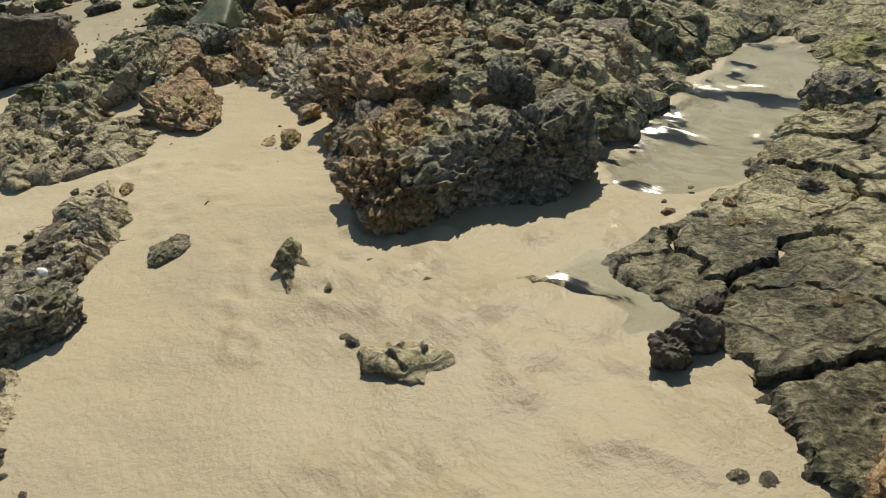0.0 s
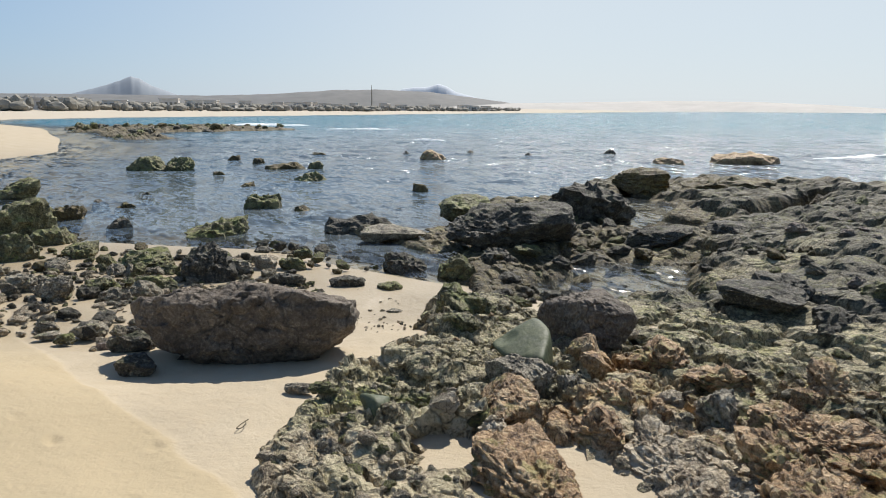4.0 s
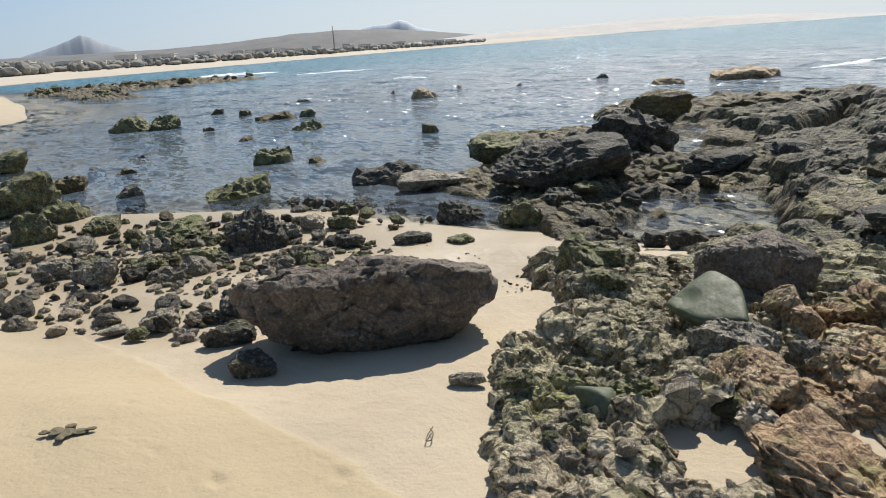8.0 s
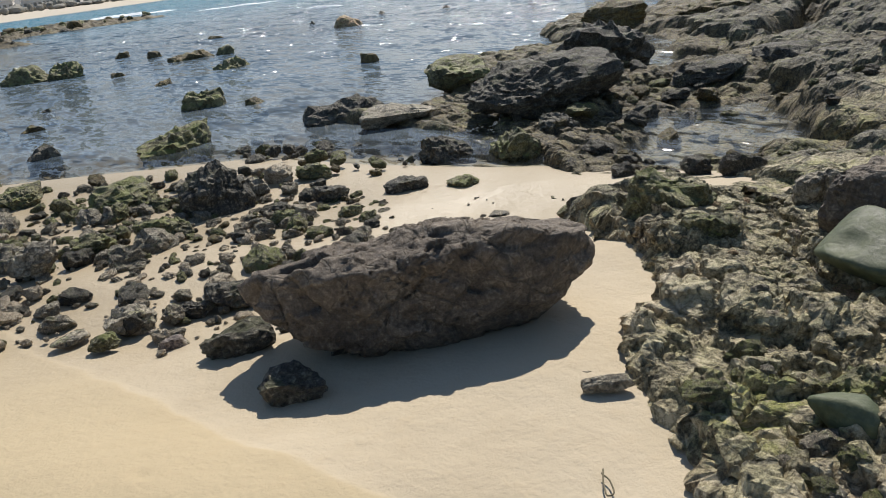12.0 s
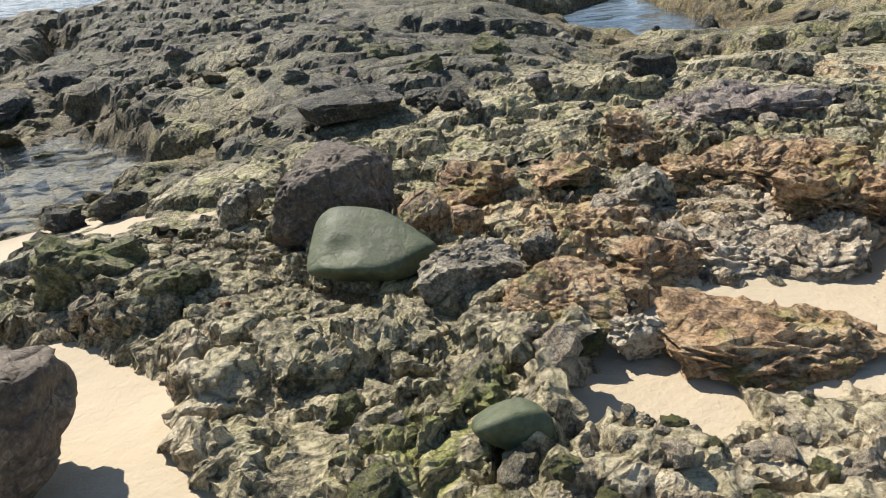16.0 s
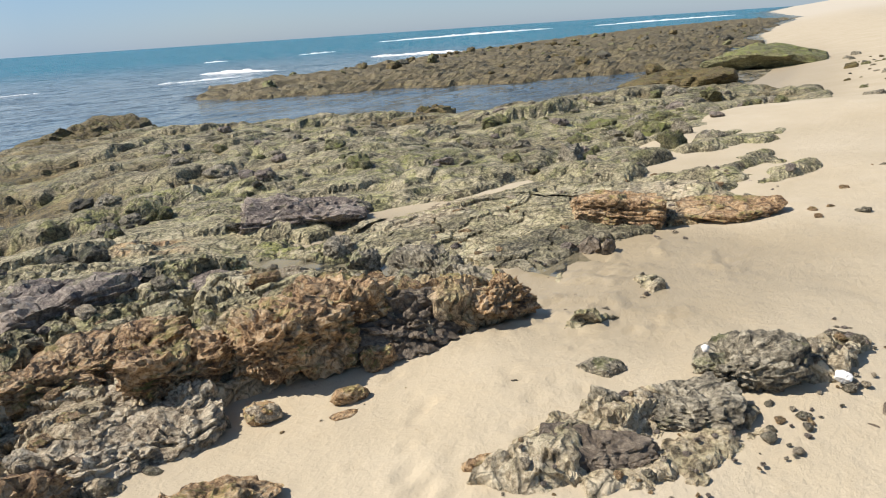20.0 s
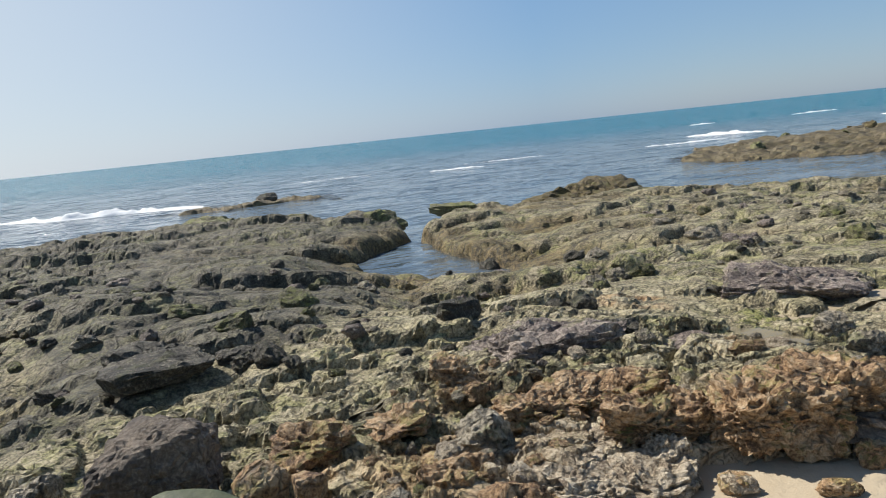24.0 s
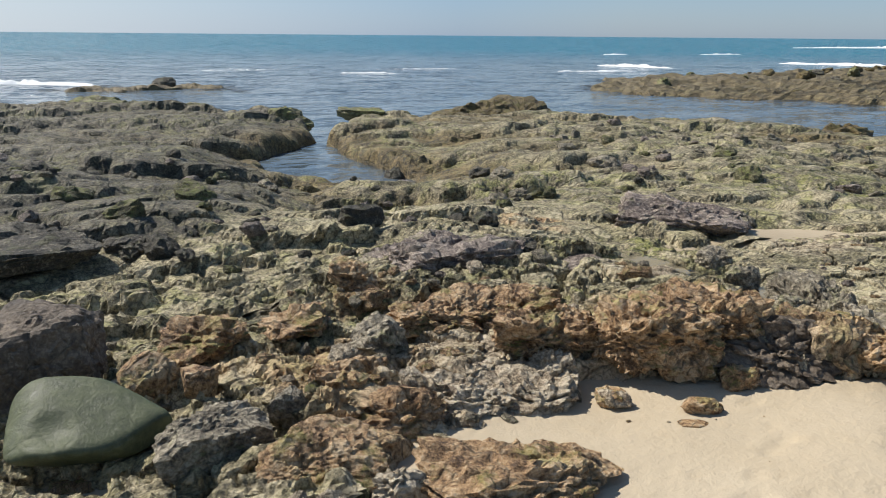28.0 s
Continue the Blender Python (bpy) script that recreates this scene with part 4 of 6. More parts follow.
def boulder_mesh(name, mat, size, seed, sub=4, sharp=26, chips=10, rough=0.34, layers=0.0, facet=1.0, cuts=()):
    """A rock with broken faces: size is its full extent in metres; layers adds bedding, facet small broken planes, cuts are extra planes."""
    rng = np.random.default_rng(seed)
    d, fa = BALLS[sub]
    normals = rng.normal(size=(chips, 3))
    normals /= np.linalg.norm(normals, axis=1)[:, None]
    dist = rng.uniform(0.58, 0.95, chips)
    normals = np.vstack([normals, [[1, 0, 0], [-1, 0, 0], [0, 1, 0], [0, -1, 0], [0, 0, 1], [0, 0, -1]]])
    dist = np.concatenate([dist, np.full(6, 1.0)])
    for (a, b, c), h in cuts:
        n = np.array((a, b, c), float)
        normals, dist = np.vstack([normals, n / np.linalg.norm(n)]), np.append(dist, h)
    s = np.clip(d @ normals.T / dist, 0, None)
    r = 1 / (s ** sharp).sum(1) ** (1 / sharp)
    p = d * r[:, None]
    half = np.array(size) / 2
    p = p / np.abs(p).max(0) * half
    # small broken faces all round
    shave = rng.normal(size=(int(22 * facet) + 1, 3))
    shave /= np.linalg.norm(shave, axis=1)[:, None]
    for n in shave:
        along = p @ n
        cut = along.max() * rng.uniform(0.86, 0.985)
        p = p - np.clip(along - cut, 0, None)[:, None] * n * 0.93
    q = p / max(half) * 1.6 + seed * 1.37
    small = min(half)
    warp = np.stack([fbm3(q * 2.0, 3, seed + k) for k in (21, 22, 23)], 1) - 0.5
    crag = 0.55 - np.abs(2 * fbm3(q * 2.6 + 1.4 * warp, 5, seed + 9, 0.55) - 1)
    push = rough * small * (1.2 * (fbm3(q * 1.2, 3, seed) - 0.5) + 0.5 * crag)
    if facet:
        wob = q + 0.8 * warp
        for scale, amp in ((2.2, 0.22), (5.5, 0.11), (12.0, 0.05)):
            f1, f2, rnd, off = cells3(wob * scale, seed + int(scale))
            tilt = np.stack([(rnd * k) % 1 - 0.5 for k in (7.1, 13.7, 23.3)], 1)
            edge = smooth(0.0, 0.11, f2 - f1)
            push = push + facet * small * amp * edge * (0.8 * (rnd - 0.5) + 1.4 * (off * tilt).sum(1)) - facet * small * amp * 0.5 * (1 - edge)
    if layers:
        slant = p + 0.05 * warp
        slant[:, 2] += 0.12 * slant[:, 0]
        for cell, k in (((0.27, 0.27, 0.046), 1.0), ((0.11, 0.11, 0.024), 0.45)):
            f1, f2, rnd, off = cells3(slant / np.array(cell) + seed, seed + 77)
            edge = smooth(0.0, 0.22, f2 - f1)
            push = push + layers * k * (edge * (1.6 * (rnd - 0.5)) - 0.7 * (1 - edge))
        bed = (slant[:, 2] / 0.042 + 2.2 * warp[:, 0]) % 1
        push = push + 1.1 * layers * (smooth(0.0, 0.35, bed) - smooth(0.72, 0.95, bed) - 0.5)
    p = p + d * push[:, None]
    return mesh_from(name, p, fa, mat, facet < 0.3)


def ground_at(x, y):
    a = np.array([float(x)]), np.array([float(y)])
    return max(float(sand_z(*a)[0]), float(reef_z(*a)[0][0]))


def boulder(name, label, mat, at, size, seed, turn=0.0, tilt=(0, 0), sink=0.25, z=None, group="", **kw):
    me = boulder_mesh(name, mat, size, seed, **kw)
    x, y = at
    h = size[2]
    cz = (ground_at(x, y) + h * (0.5 - sink)) if z is None else z
    ob = new(name, me)
    ob.matrix_world = pose(x, y, cz, tilt[0], tilt[1], turn)
    return tagged(ob, label, "rock", group)


# the great leaning boulder, propped on the sand
def great_boulder():
    """A long block, sharp at one end, whose shaded face is undercut."""
    d, fa = BALLS[6]
    planes = [((1, 0, -0.2), 0.90), ((-1, 0, 0.1), 1.0), ((-0.16, 0.22, 1), 0.34), ((0.02, -1, -0.30), 0.40), ((0, -0.6, -0.8), 0.36), ((-0.55, 0, -0.8), 0.36), ((0.6, 0, -0.75), 0.58), ((0, 1, 0.1), 0.46),
              ((0, 0, -1), 0.40), ((-0.5, 0.7, 0.2), 0.52), ((-0.55, -0.75, -0.1), 0.56), ((0.6, 0.55, 0.3), 0.72), ((0.6, -0.6, -0.1), 0.72), ((0.3, 0.1, 1), 0.42), ((-0.1, -0.55, 0.8), 0.47), ((-0.42, -0.05, 0.9), 0.50)]
    n = np.array([np.array(a) / np.linalg.norm(a) for a, _ in planes])
    s = np.clip(d @ n.T / np.array([h for _, h in planes]), 0, None)
    p = d / ((s ** 30).sum(1) ** (1 / 30))[:, None]
    p = p / np.abs(p).max(0) * (1.06, 0.44, 0.35)
    rng = np.random.default_rng(8)
    for n in rng.normal(size=(60, 3)):
        n = n / np.linalg.norm(n)
        along = p @ n
        p = p - np.clip(along - along.max() * rng.uniform(0.9, 0.99), 0, None)[:, None] * n * 0.9
    q = p * 1.9 + 3.1
    push = 0.15 * (fbm3(q * 1.3, 3, 5) - 0.5) + 0.045 * (0.5 - np.abs(2 * fbm3(q * 3, 4, 15) - 1))
    for scale, amp in ((1.7, 0.07), (4.5, 0.035), (11.0, 0.014)):
        f1, f2, rnd, off = cells3(q * scale + fbm3(q * 3, 2, 8)[:, None], 60 + int(scale))
        tilt = np.stack([(rnd * k) % 1 - 0.5 for k in (7.1, 13.7, 23.3)], 1)
        push = push + amp * (0.5 * (rnd - 0.5) + 1.2 * (off * tilt).sum(1) - 0.4 * (1 - smooth(0.0, 0.05, f2 - f1)))
    p = p + d * push[:, None]
    ob = new("boulder", mesh_from("boulder", p, fa, ROCK_BROWN))
    ob.matrix_world = pose(-2.67, 0.50, 0.13, -11, -3, 60)
    return tagged(ob, "large brown undercut boulder leaning on the sand, casting shade", "rock")


great_boulder()
green_boulder = boulder("boulder", "smooth olive green boulder with a chipped hollow", ROCK_GREEN, (-1.0, 2.08), (0.70, 0.40, 0.31), 3, turn=-12, tilt=(4, 7), z=0.14, sub=5, sharp=9, chips=0, rough=0.05, facet=0.04, cuts=(((0.04, -0.38, 0.92), 0.60), ((0.1, -0.75, -0.62), 0.62), ((0.72, 0.0, -0.7), 0.50), ((0.75, -0.6, 0.1), 0.66), ((0.75, 0.6, 0.1), 0.66), ((-0.8, -0.3, 0.5), 0.84), ((-0.6, 0.1, -0.75), 0.8)))
for v in green_boulder.data.vertices:  # the chipped hollow
    near = (v.co - Vector((-0.17, -0.12, 0.12))).length
    if near < 0.12:
        v.co += Vector((0.1, 0.55, -0.8)) * 0.030 * min(1, (0.12 - near) / 0.08)
boulder("cobble", "smooth dark cobble wedged in the crusted rock", ROCK_GREEN, (-0.6, 0.78), (0.24, 0.16, 0.16), 22, z=0.17, sharp=7, chips=5, rough=0.06, facet=0.15)


def strata(label, at, size, z, count, mat, seed, turn=0.0, lean=(0, 0), jut=0.06):
    """A rock of thin beds, each a slab of its own that juts out or steps back."""
    rng = np.random.default_rng(seed)
    base = new("layered_rock")
    base.matrix_world = pose(at[0], at[1], z, lean[0], lean[1], turn)
    tagged(base, label, "rock")
    w, d, h = size
    for k in range(count):
        u = (k + 0.5) / count * 2 - 1
        s = rng.uniform(0.85, 1.1)
        me = boulder_mesh("slab", mat, (w / count * 2.1 * s, d * s, h * rng.uniform(0.95, 1.2)), seed * 50 + k, sub=5, chips=9, sharp=24, rough=0.3, layers=0.022, facet=0.8)
        ob = new("slab", me)
        ob.parent = base
        ob.matrix_local = pose(u * w * 0.36 + rng.uniform(-jut, jut) * 0.4, rng.uniform(-jut, jut), h * 0.5 + rng.uniform(-0.1, 0.06) * h, rng.uniform(-6, 6), rng.uniform(-6, 6), rng.uniform(-20, 20))
    return base


strata("overhanging layered red brown rock above the sand", (1.62, 1.68), (0.80, 0.5, 0.34), 0.07, 3, ROCK_RUST, 11, turn=-28, lean=(-4, 3))
strata("layered rusty rock beside a green growth", (1.15, 2.05), (0.46, 0.4, 0.27), 0.04, 2, ROCK_RUST, 12, turn=-20)
strata("flaky layered brown rock above the sand", (2.05, 1.35), (0.50, 0.40, 0.28), 0.05, 2, ROCK_BROWN, 13, turn=-28, lean=(-3, 5))
strata("rusty brown layered knob at the end of the outcrop", (2.40, 1.18), (0.40, 0.38, 0.30), 0.05, 2, ROCK_RUST, 14, turn=-30)
strata("long thin ledge of rusty rock, mossy on top", (0.95, 2.55), (1.0, 0.3, 0.15), 0.09, 4, ROCK_RUST, 15, turn=-12, jut=0.03)
strata("pale layered rock at the edge of the sand", (0.72, 1.82), (0.65, 0.45, 0.15), -0.03, 3, ROCK_PALE, 16, turn=-20, jut=0.04)
strata("dark layered edge of the outcrop", (2.66, 1.55), (0.75, 0.34, 0.34), 0.0, 3, ROCK_GREY, 17, turn=70, jut=0.03)
boulder("boulder", "dark weathered stone at the foot of red rock", ROCK_BROWN, (3.86, 1.13), (0.22, 0.14, 0.19), 61, turn=60, z=0.11, sub=4)
boulder("boulder", "brown upright stone beside a puddle", ROCK_BROWN, (3.85, 1.00), (0.12, 0.10, 0.16), 62, turn=40, z=0.13, sub=4)
boulder("rock", "olive seaweed covered rock standing in the shallows", ROCK_OLIVE, (-26.94, 3.07), (1.86, 1.39, 0.88), 101, turn=79, z=-0.52, sub=4, group="rocks standing in the shallows", layers=0.022)
boulder("rock", "olive seaweed covered rock standing in the shallows", ROCK_OLIVE, (-26.19, 4.23), (1.21, 0.91, 0.93), 102, turn=74, z=-0.55, sub=4, group="rocks standing in the shallows", layers=0.022)
boulder("rock", "olive seaweed covered rock standing in the shallows", ROCK_OLIVE, (-11.01, 2.27), (1.18, 0.89, 0.69), 103, turn=76, z=-0.56, sub=4, group="rocks standing in the shallows", layers=0.022)
boulder("rock", "olive seaweed covered rock standing in the shallows", ROCK_OLIVE, (-20.32, 7.32), (1.33, 0.99, 0.95), 104, turn=65, z=-0.69, sub=4, group="rocks standing in the shallows", layers=0.022)
boulder("rock", "olive seaweed covered rock standing in the shallows", ROCK_OLIVE, (-14.41, 3.94), (0.89, 0.67, 0.77), 105, turn=68, z=-0.60, sub=4, group="rocks standing in the shallows", layers=0.022)
boulder("rock", "olive seaweed covered rock standing in the shallows", ROCK_OLIVE, (-24.91, 9.08), (0.68, 0.51, 1.02), 106, turn=69, z=-0.65, sub=3, group="rocks standing in the shallows", layers=0.022)
boulder("rock", "low brown weedy rock just above the water", ROCK_WEED, (-25.38, 7.94), (1.45, 1.09, 0.85), 107, turn=80, z=-0.74, sub=4, group="rocks standing in the shallows")
boulder("rock", "low brown weedy rock just above the water", ROCK_WEED, (-23.79, 5.05), (0.79, 0.59, 0.69), 108, turn=83, z=-0.71, sub=3, group="rocks standing in the shallows")
boulder("rock", "low brown weedy rock just above the water", ROCK_WEED, (-28.51, 7.78), (0.62, 0.46, 0.99), 109, turn=79, z=-0.67, sub=3, group="rocks standing in the shallows")
boulder("rock", "low brown weedy rock just above the water", ROCK_WEED, (-33.59, 12.27), (1.02, 0.77, 0.90), 110, turn=66, z=-0.71, sub=3, group="rocks standing in the shallows")
boulder("rock", "low brown weedy rock just above the water", ROCK_WEED, (-19.32, 4.85), (0.60, 0.45, 0.73), 111, turn=77, z=-0.68, sub=3, group="rocks standing in the shallows")
boulder("rock", "low brown weedy rock just above the water", ROCK_WEED, (-13.32, 4.57), (0.54, 0.40, 0.62), 112, turn=68, z=-0.67, sub=3, group="rocks standing in the shallows")
boulder("rock", "low brown weedy rock just above the water", ROCK_WEED, (-15.84, 1.09), (0.52, 0.39, 0.51), 113, turn=79, z=-0.64, sub=3, group="rocks standing in the shallows")
boulder("rock", "low brown weedy rock just above the water", ROCK_WEED, (-15.73, 8.88), (0.46, 0.36, 0.90), 114, turn=56, z=-0.71, sub=3, group="rocks standing in the shallows")
boulder("rock", "low brown weedy rock just above the water", ROCK_WEED, (-14.34, -0.22), (0.72, 0.54, 0.60), 115, turn=84, z=-0.57, sub=4, group="rocks standing in the shallows")
boulder("rock", "low brown weedy rock just above the water", ROCK_WEED, (-31.09, 7.31), (0.72, 0.54, 0.79), 116, turn=84, z=-0.70, sub=3, group="rocks standing in the shallows")
boulder("rock", "low brown weedy rock just above the water", ROCK_WEED, (-25.10, 8.21), (0.97, 0.72, 0.81), 117, turn=78, z=-0.76, sub=3, group="rocks standing in the shallows")
boulder("rock", "small black rock breaking the surface", ROCK_DARK, (-12.67, 0.62), (0.49, 0.36, 0.60), 118, turn=90, z=-0.60, sub=3, group="rocks standing in the shallows")
boulder("rock", "small black rock breaking the surface", ROCK_DARK, (-32.48, 16.72), (0.42, 0.31, 0.80), 119, turn=69, z=-0.76, sub=3, group="rocks standing in the shallows")
boulder("rock", "small black rock breaking the surface", ROCK_DARK, (-31.58, 20.18), (0.70, 0.52, 0.80), 120, turn=54, z=-0.76, sub=3, group="rocks standing in the shallows")
boulder("rock", "small black rock breaking the surface", ROCK_DARK, (-28.60, 21.83), (0.54, 0.41, 0.85), 121, turn=51, z=-0.74, sub=3, group="rocks standing in the shallows")
boulder("rock", "small black rock breaking the surface", ROCK_DARK, (-27.62, 26.53), (0.75, 0.56, 0.90), 122, turn=50, z=-0.71, sub=3, group="rocks standing in the shallows")
boulder("rock", "small black rock breaking the surface", ROCK_DARK, (-17.22, 0.67), (0.42, 0.31, 0.43), 123, turn=90, z=-0.64, sub=3, group="rocks standing in the shallows")
boulder("rock", "small black rock breaking the surface", ROCK_DARK, (-18.37, 1.90), (0.32, 0.24, 0.47), 124, turn=89, z=-0.66, sub=3, group="rocks standing in the shallows")
boulder("rock", "small black rock breaking the surface", ROCK_DARK, (-12.65, 6.72), (0.17, 0.13, 0.55), 125, turn=70, z=-0.72, sub=3, group="rocks standing in the shallows")
boulder("rock", "small black rock breaking the surface", ROCK_DARK, (-9.34, 3.61), (0.22, 0.16, 0.46), 126, turn=64, z=-0.66, sub=3, group="rocks standing in the shallows")
boulder("rock", "reddish brown rock awash in the shallows", ROCK_RUST, (-27.42, 15.63), (1.22, 0.91, 1.11), 127, turn=63, z=-0.61, sub=3, group="rocks standing in the shallows")
boulder("rock", "reddish brown rock awash in the shallows", ROCK_RUST, (-20.56, 23.85), (1.66, 1.25, 0.87), 128, turn=46, z=-0.73, sub=4, group="rocks standing in the shallows")
boulder("rock", "reddish brown rock awash in the shallows", ROCK_RUST, (-19.37, 27.58), (3.68, 2.76, 1.11), 129, turn=38, z=-0.61, sub=4, group="rocks standing in the shallows")
boulder("rock", "reddish brown rock awash in the shallows", ROCK_RUST, (-13.27, 14.55), (0.51, 0.38, 0.13), 130, turn=41, z=-0.45, sub=3, group="rocks standing in the shallows")
boulder("rock", "big green mossy rock at the water's edge", ROCK_OLIVE, (-12.86, -0.99), (1.13, 0.85, 0.96), 131, turn=90, z=-0.40, sub=4, group="rocks standing in the shallows")
boulder("rock", "big green mossy rock at the water's edge", ROCK_OLIVE, (-19.13, -1.13), (1.18, 0.89, 0.65), 132, turn=85, z=-0.42, sub=4, group="rocks standing in the shallows")
boulder("rock", "big green mossy rock at the water's edge", ROCK_OLIVE, (-9.64, -1.09), (0.63, 0.48, 0.78), 133, turn=98, z=-0.44, sub=4, group="rocks standing in the shallows")
boulder("rock", "big green mossy rock at the water's edge", ROCK_OLIVE, (-10.95, -0.57), (0.80, 0.60, 0.66), 134, turn=95, z=-0.56, sub=4, group="rocks standing in the shallows")
boulder("boulder", "low black rock at the edge of the sea", ROCK_DARK, (-9.95, 4.70), (1.50, 1.12, 0.75), 135, turn=68, z=-0.52, sub=4, group="dark rocks at the shelf")
boulder("boulder", "flat grey slab lying in shallow water", ROCK_GREY, (-8.76, 4.78), (1.18, 0.88, 0.24), 136, turn=61, z=-0.36, sub=4, group="dark rocks at the shelf")
boulder("boulder", "green mossy rock beside the black one", ROCK_OLIVE, (-10.10, 6.91), (1.26, 0.94, 0.57), 137, turn=66, z=-0.24, sub=4, group="dark rocks at the shelf")
boulder("boulder", "massive black rock standing in the shallows", ROCK_DARK, (-7.01, 5.92), (2.24, 1.68, 0.77), 138, turn=57, z=-0.16, sub=5, group="dark rocks at the shelf")
boulder("boulder", "massive dark rounded rock at the end of the shelf", ROCK_DARK, (-8.13, 8.67), (1.67, 1.25, 1.17), 139, turn=56, z=-0.02, sub=4, group="dark rocks at the shelf")
boulder("boulder", "round black stone at the foot of the big rock", ROCK_DARK, (-5.91, 5.09), (0.55, 0.41, 0.33), 140, turn=62, z=-0.33, sub=4, group="dark rocks at the shelf")
boulder("boulder", "dark weedy rock on wet sand", ROCK_DARK, (-6.56, 3.87), (0.62, 0.46, 0.56), 141, turn=64, z=-0.51, sub=4, group="dark rocks at the shelf")
boulder("boulder", "olive rock at the edge of the pool", ROCK_OLIVE, (-5.89, 4.39), (0.68, 0.51, 0.53), 142, turn=58, z=-0.49, sub=4, group="dark rocks at the shelf")
boulder("boulder", "flat topped black block in a shallow puddle", ROCK_DARK, (-5.68, 2.64), (0.47, 0.35, 0.17), 143, turn=70, z=-0.39, sub=4, group="dark rocks at the shelf")
boulder("boulder", "bright green mossy stone at the waterline", ROCK_OLIVE, (-5.24, 3.03), (0.34, 0.25, 0.13), 144, turn=64, z=-0.40, sub=4, group="dark rocks at the shelf")
boulder("boulder", "brown weedy rocks at the edge of the reef", ROCK_WEED, (-12.41, 13.90), (1.83, 1.37, 0.73), 145, turn=41, z=-0.18, sub=4, group="dark rocks at the shelf")
boulder("boulder", "dark humped rock on the shelf", ROCK_DARK, (-5.35, 9.61), (1.64, 1.23, 0.44), 146, turn=36, z=-0.29, sub=4, group="dark rocks at the shelf")
boulder("boulder", "dark humped rock beside the pool", ROCK_DARK, (-5.97, 8.29), (1.34, 1.01, 0.39), 147, turn=50, z=-0.31, sub=4, group="dark rocks at the shelf")
boulder("boulder", "weed covered rock on the outer reef", ROCK_WEED, (-10.05, 15.07), (2.87, 2.15, 0.72), 148, turn=32, z=-0.18, sub=4, group="dark rocks at the shelf", layers=0.022)
boulder("boulder", "rounded rock bright with green moss", ROCK_OLIVE, (-2.37, 2.53), (0.44, 0.33, 0.29), 149, turn=51, z=0.06, sub=4)
boulder("boulder", "craggy rock draped in green weed", ROCK_OLIVE, (-0.66, 1.05), (0.25, 0.19, 0.20), 150, turn=65, z=0.09, sub=4)
boulder("boulder", "dark jagged pyramid of rock in the rubble", ROCK_DARK, (-6.90, 1.14), (0.71, 0.52, 0.64), 151, turn=68, z=-0.24, sub=4, group="larger stones in the rubble")
boulder("boulder", "olive green boulder in the rubble", ROCK_OLIVE, (-6.46, 0.44), (0.50, 0.37, 0.30), 152, turn=75, z=-0.34, sub=4, group="larger stones in the rubble")
boulder("boulder", "weathered greenish stone in the rubble", ROCK_OLIVE, (-6.51, -0.12), (0.43, 0.31, 0.24), 153, turn=78, z=-0.34, sub=4, group="larger stones in the rubble", layers=0.022)
boulder("boulder", "mossy rock at the edge of the water", ROCK_OLIVE, (-8.07, 0.53), (0.85, 0.63, 0.34), 154, turn=75, z=-0.36, sub=4, group="larger stones in the rubble")
boulder("boulder", "dark wet stone at the waterline", ROCK_DARK, (-6.14, 2.04), (0.35, 0.27, 0.20), 155, turn=71, z=-0.40, sub=4, group="larger stones in the rubble")
boulder("boulder", "olive stone at the edge of the sand", ROCK_OLIVE, (-5.87, 1.37), (0.33, 0.25, 0.18), 156, turn=62, z=-0.39, sub=4, group="larger stones in the rubble")
boulder("boulder", "yellowish green stone in a puddle", ROCK_OLIVE, (-5.43, 1.81), (0.22, 0.17, 0.13), 157, turn=61, z=-0.38, sub=3, group="larger stones in the rubble")
boulder("boulder", "green topped stone in the rubble", ROCK_OLIVE, (-9.48, -0.24), (0.55, 0.41, 0.27), 158, turn=79, z=-0.38, sub=4, group="larger stones in the rubble")
boulder("boulder", "upright grey stone in the rubble", ROCK_GREY, (-6.35, -0.67), (0.36, 0.27, 0.35), 159, turn=85, z=-0.27, sub=4, group="larger stones in the rubble")
boulder("boulder", "grey stone at the rubble edge", ROCK_GREY, (-7.22, -0.98), (0.37, 0.27, 0.24), 160, turn=82, z=-0.34, sub=4, group="larger stones in the rubble")
boulder("boulder", "low weedy stone in the puddle", ROCK_OLIVE, (-7.05, 2.35), (0.40, 0.30, 0.19), 161, turn=62, z=-0.37, sub=4, group="larger stones in the rubble")
boulder("boulder", "small dark stone in the puddle", ROCK_DARK, (-8.51, 2.32), (0.31, 0.23, 0.12), 162, turn=73, z=-0.41, sub=3, group="larger stones in the rubble")
boulder("boulder", "small brown stone in the puddle", ROCK_WEED, (-8.13, 3.64), (0.23, 0.17, 0.10), 163, turn=58, z=-0.64, sub=3, group="larger stones in the rubble")
boulder("boulder", "small brown stone in the puddle", ROCK_WEED, (-6.46, 2.79), (0.13, 0.09, 0.09), 164, turn=61, z=-0.41, sub=3, group="larger stones in the rubble")
boulder("boulder", "rounded grey rock lying on the sand", ROCK_GREY, (-4.53, -0.41), (0.39, 0.30, 0.18), 165, turn=83, z=-0.27, sub=4)
boulder("boulder", "small dark stone on the sand", ROCK_DARK, (-4.42, -0.08), (0.21, 0.16, 0.12), 166, turn=67, z=-0.30, sub=4)
boulder("boulder", "small stone half sunk in sand", ROCK_OLIVE, (-4.31, -0.67), (0.20, 0.15, 0.10), 167, turn=71, z=-0.27, sub=4)
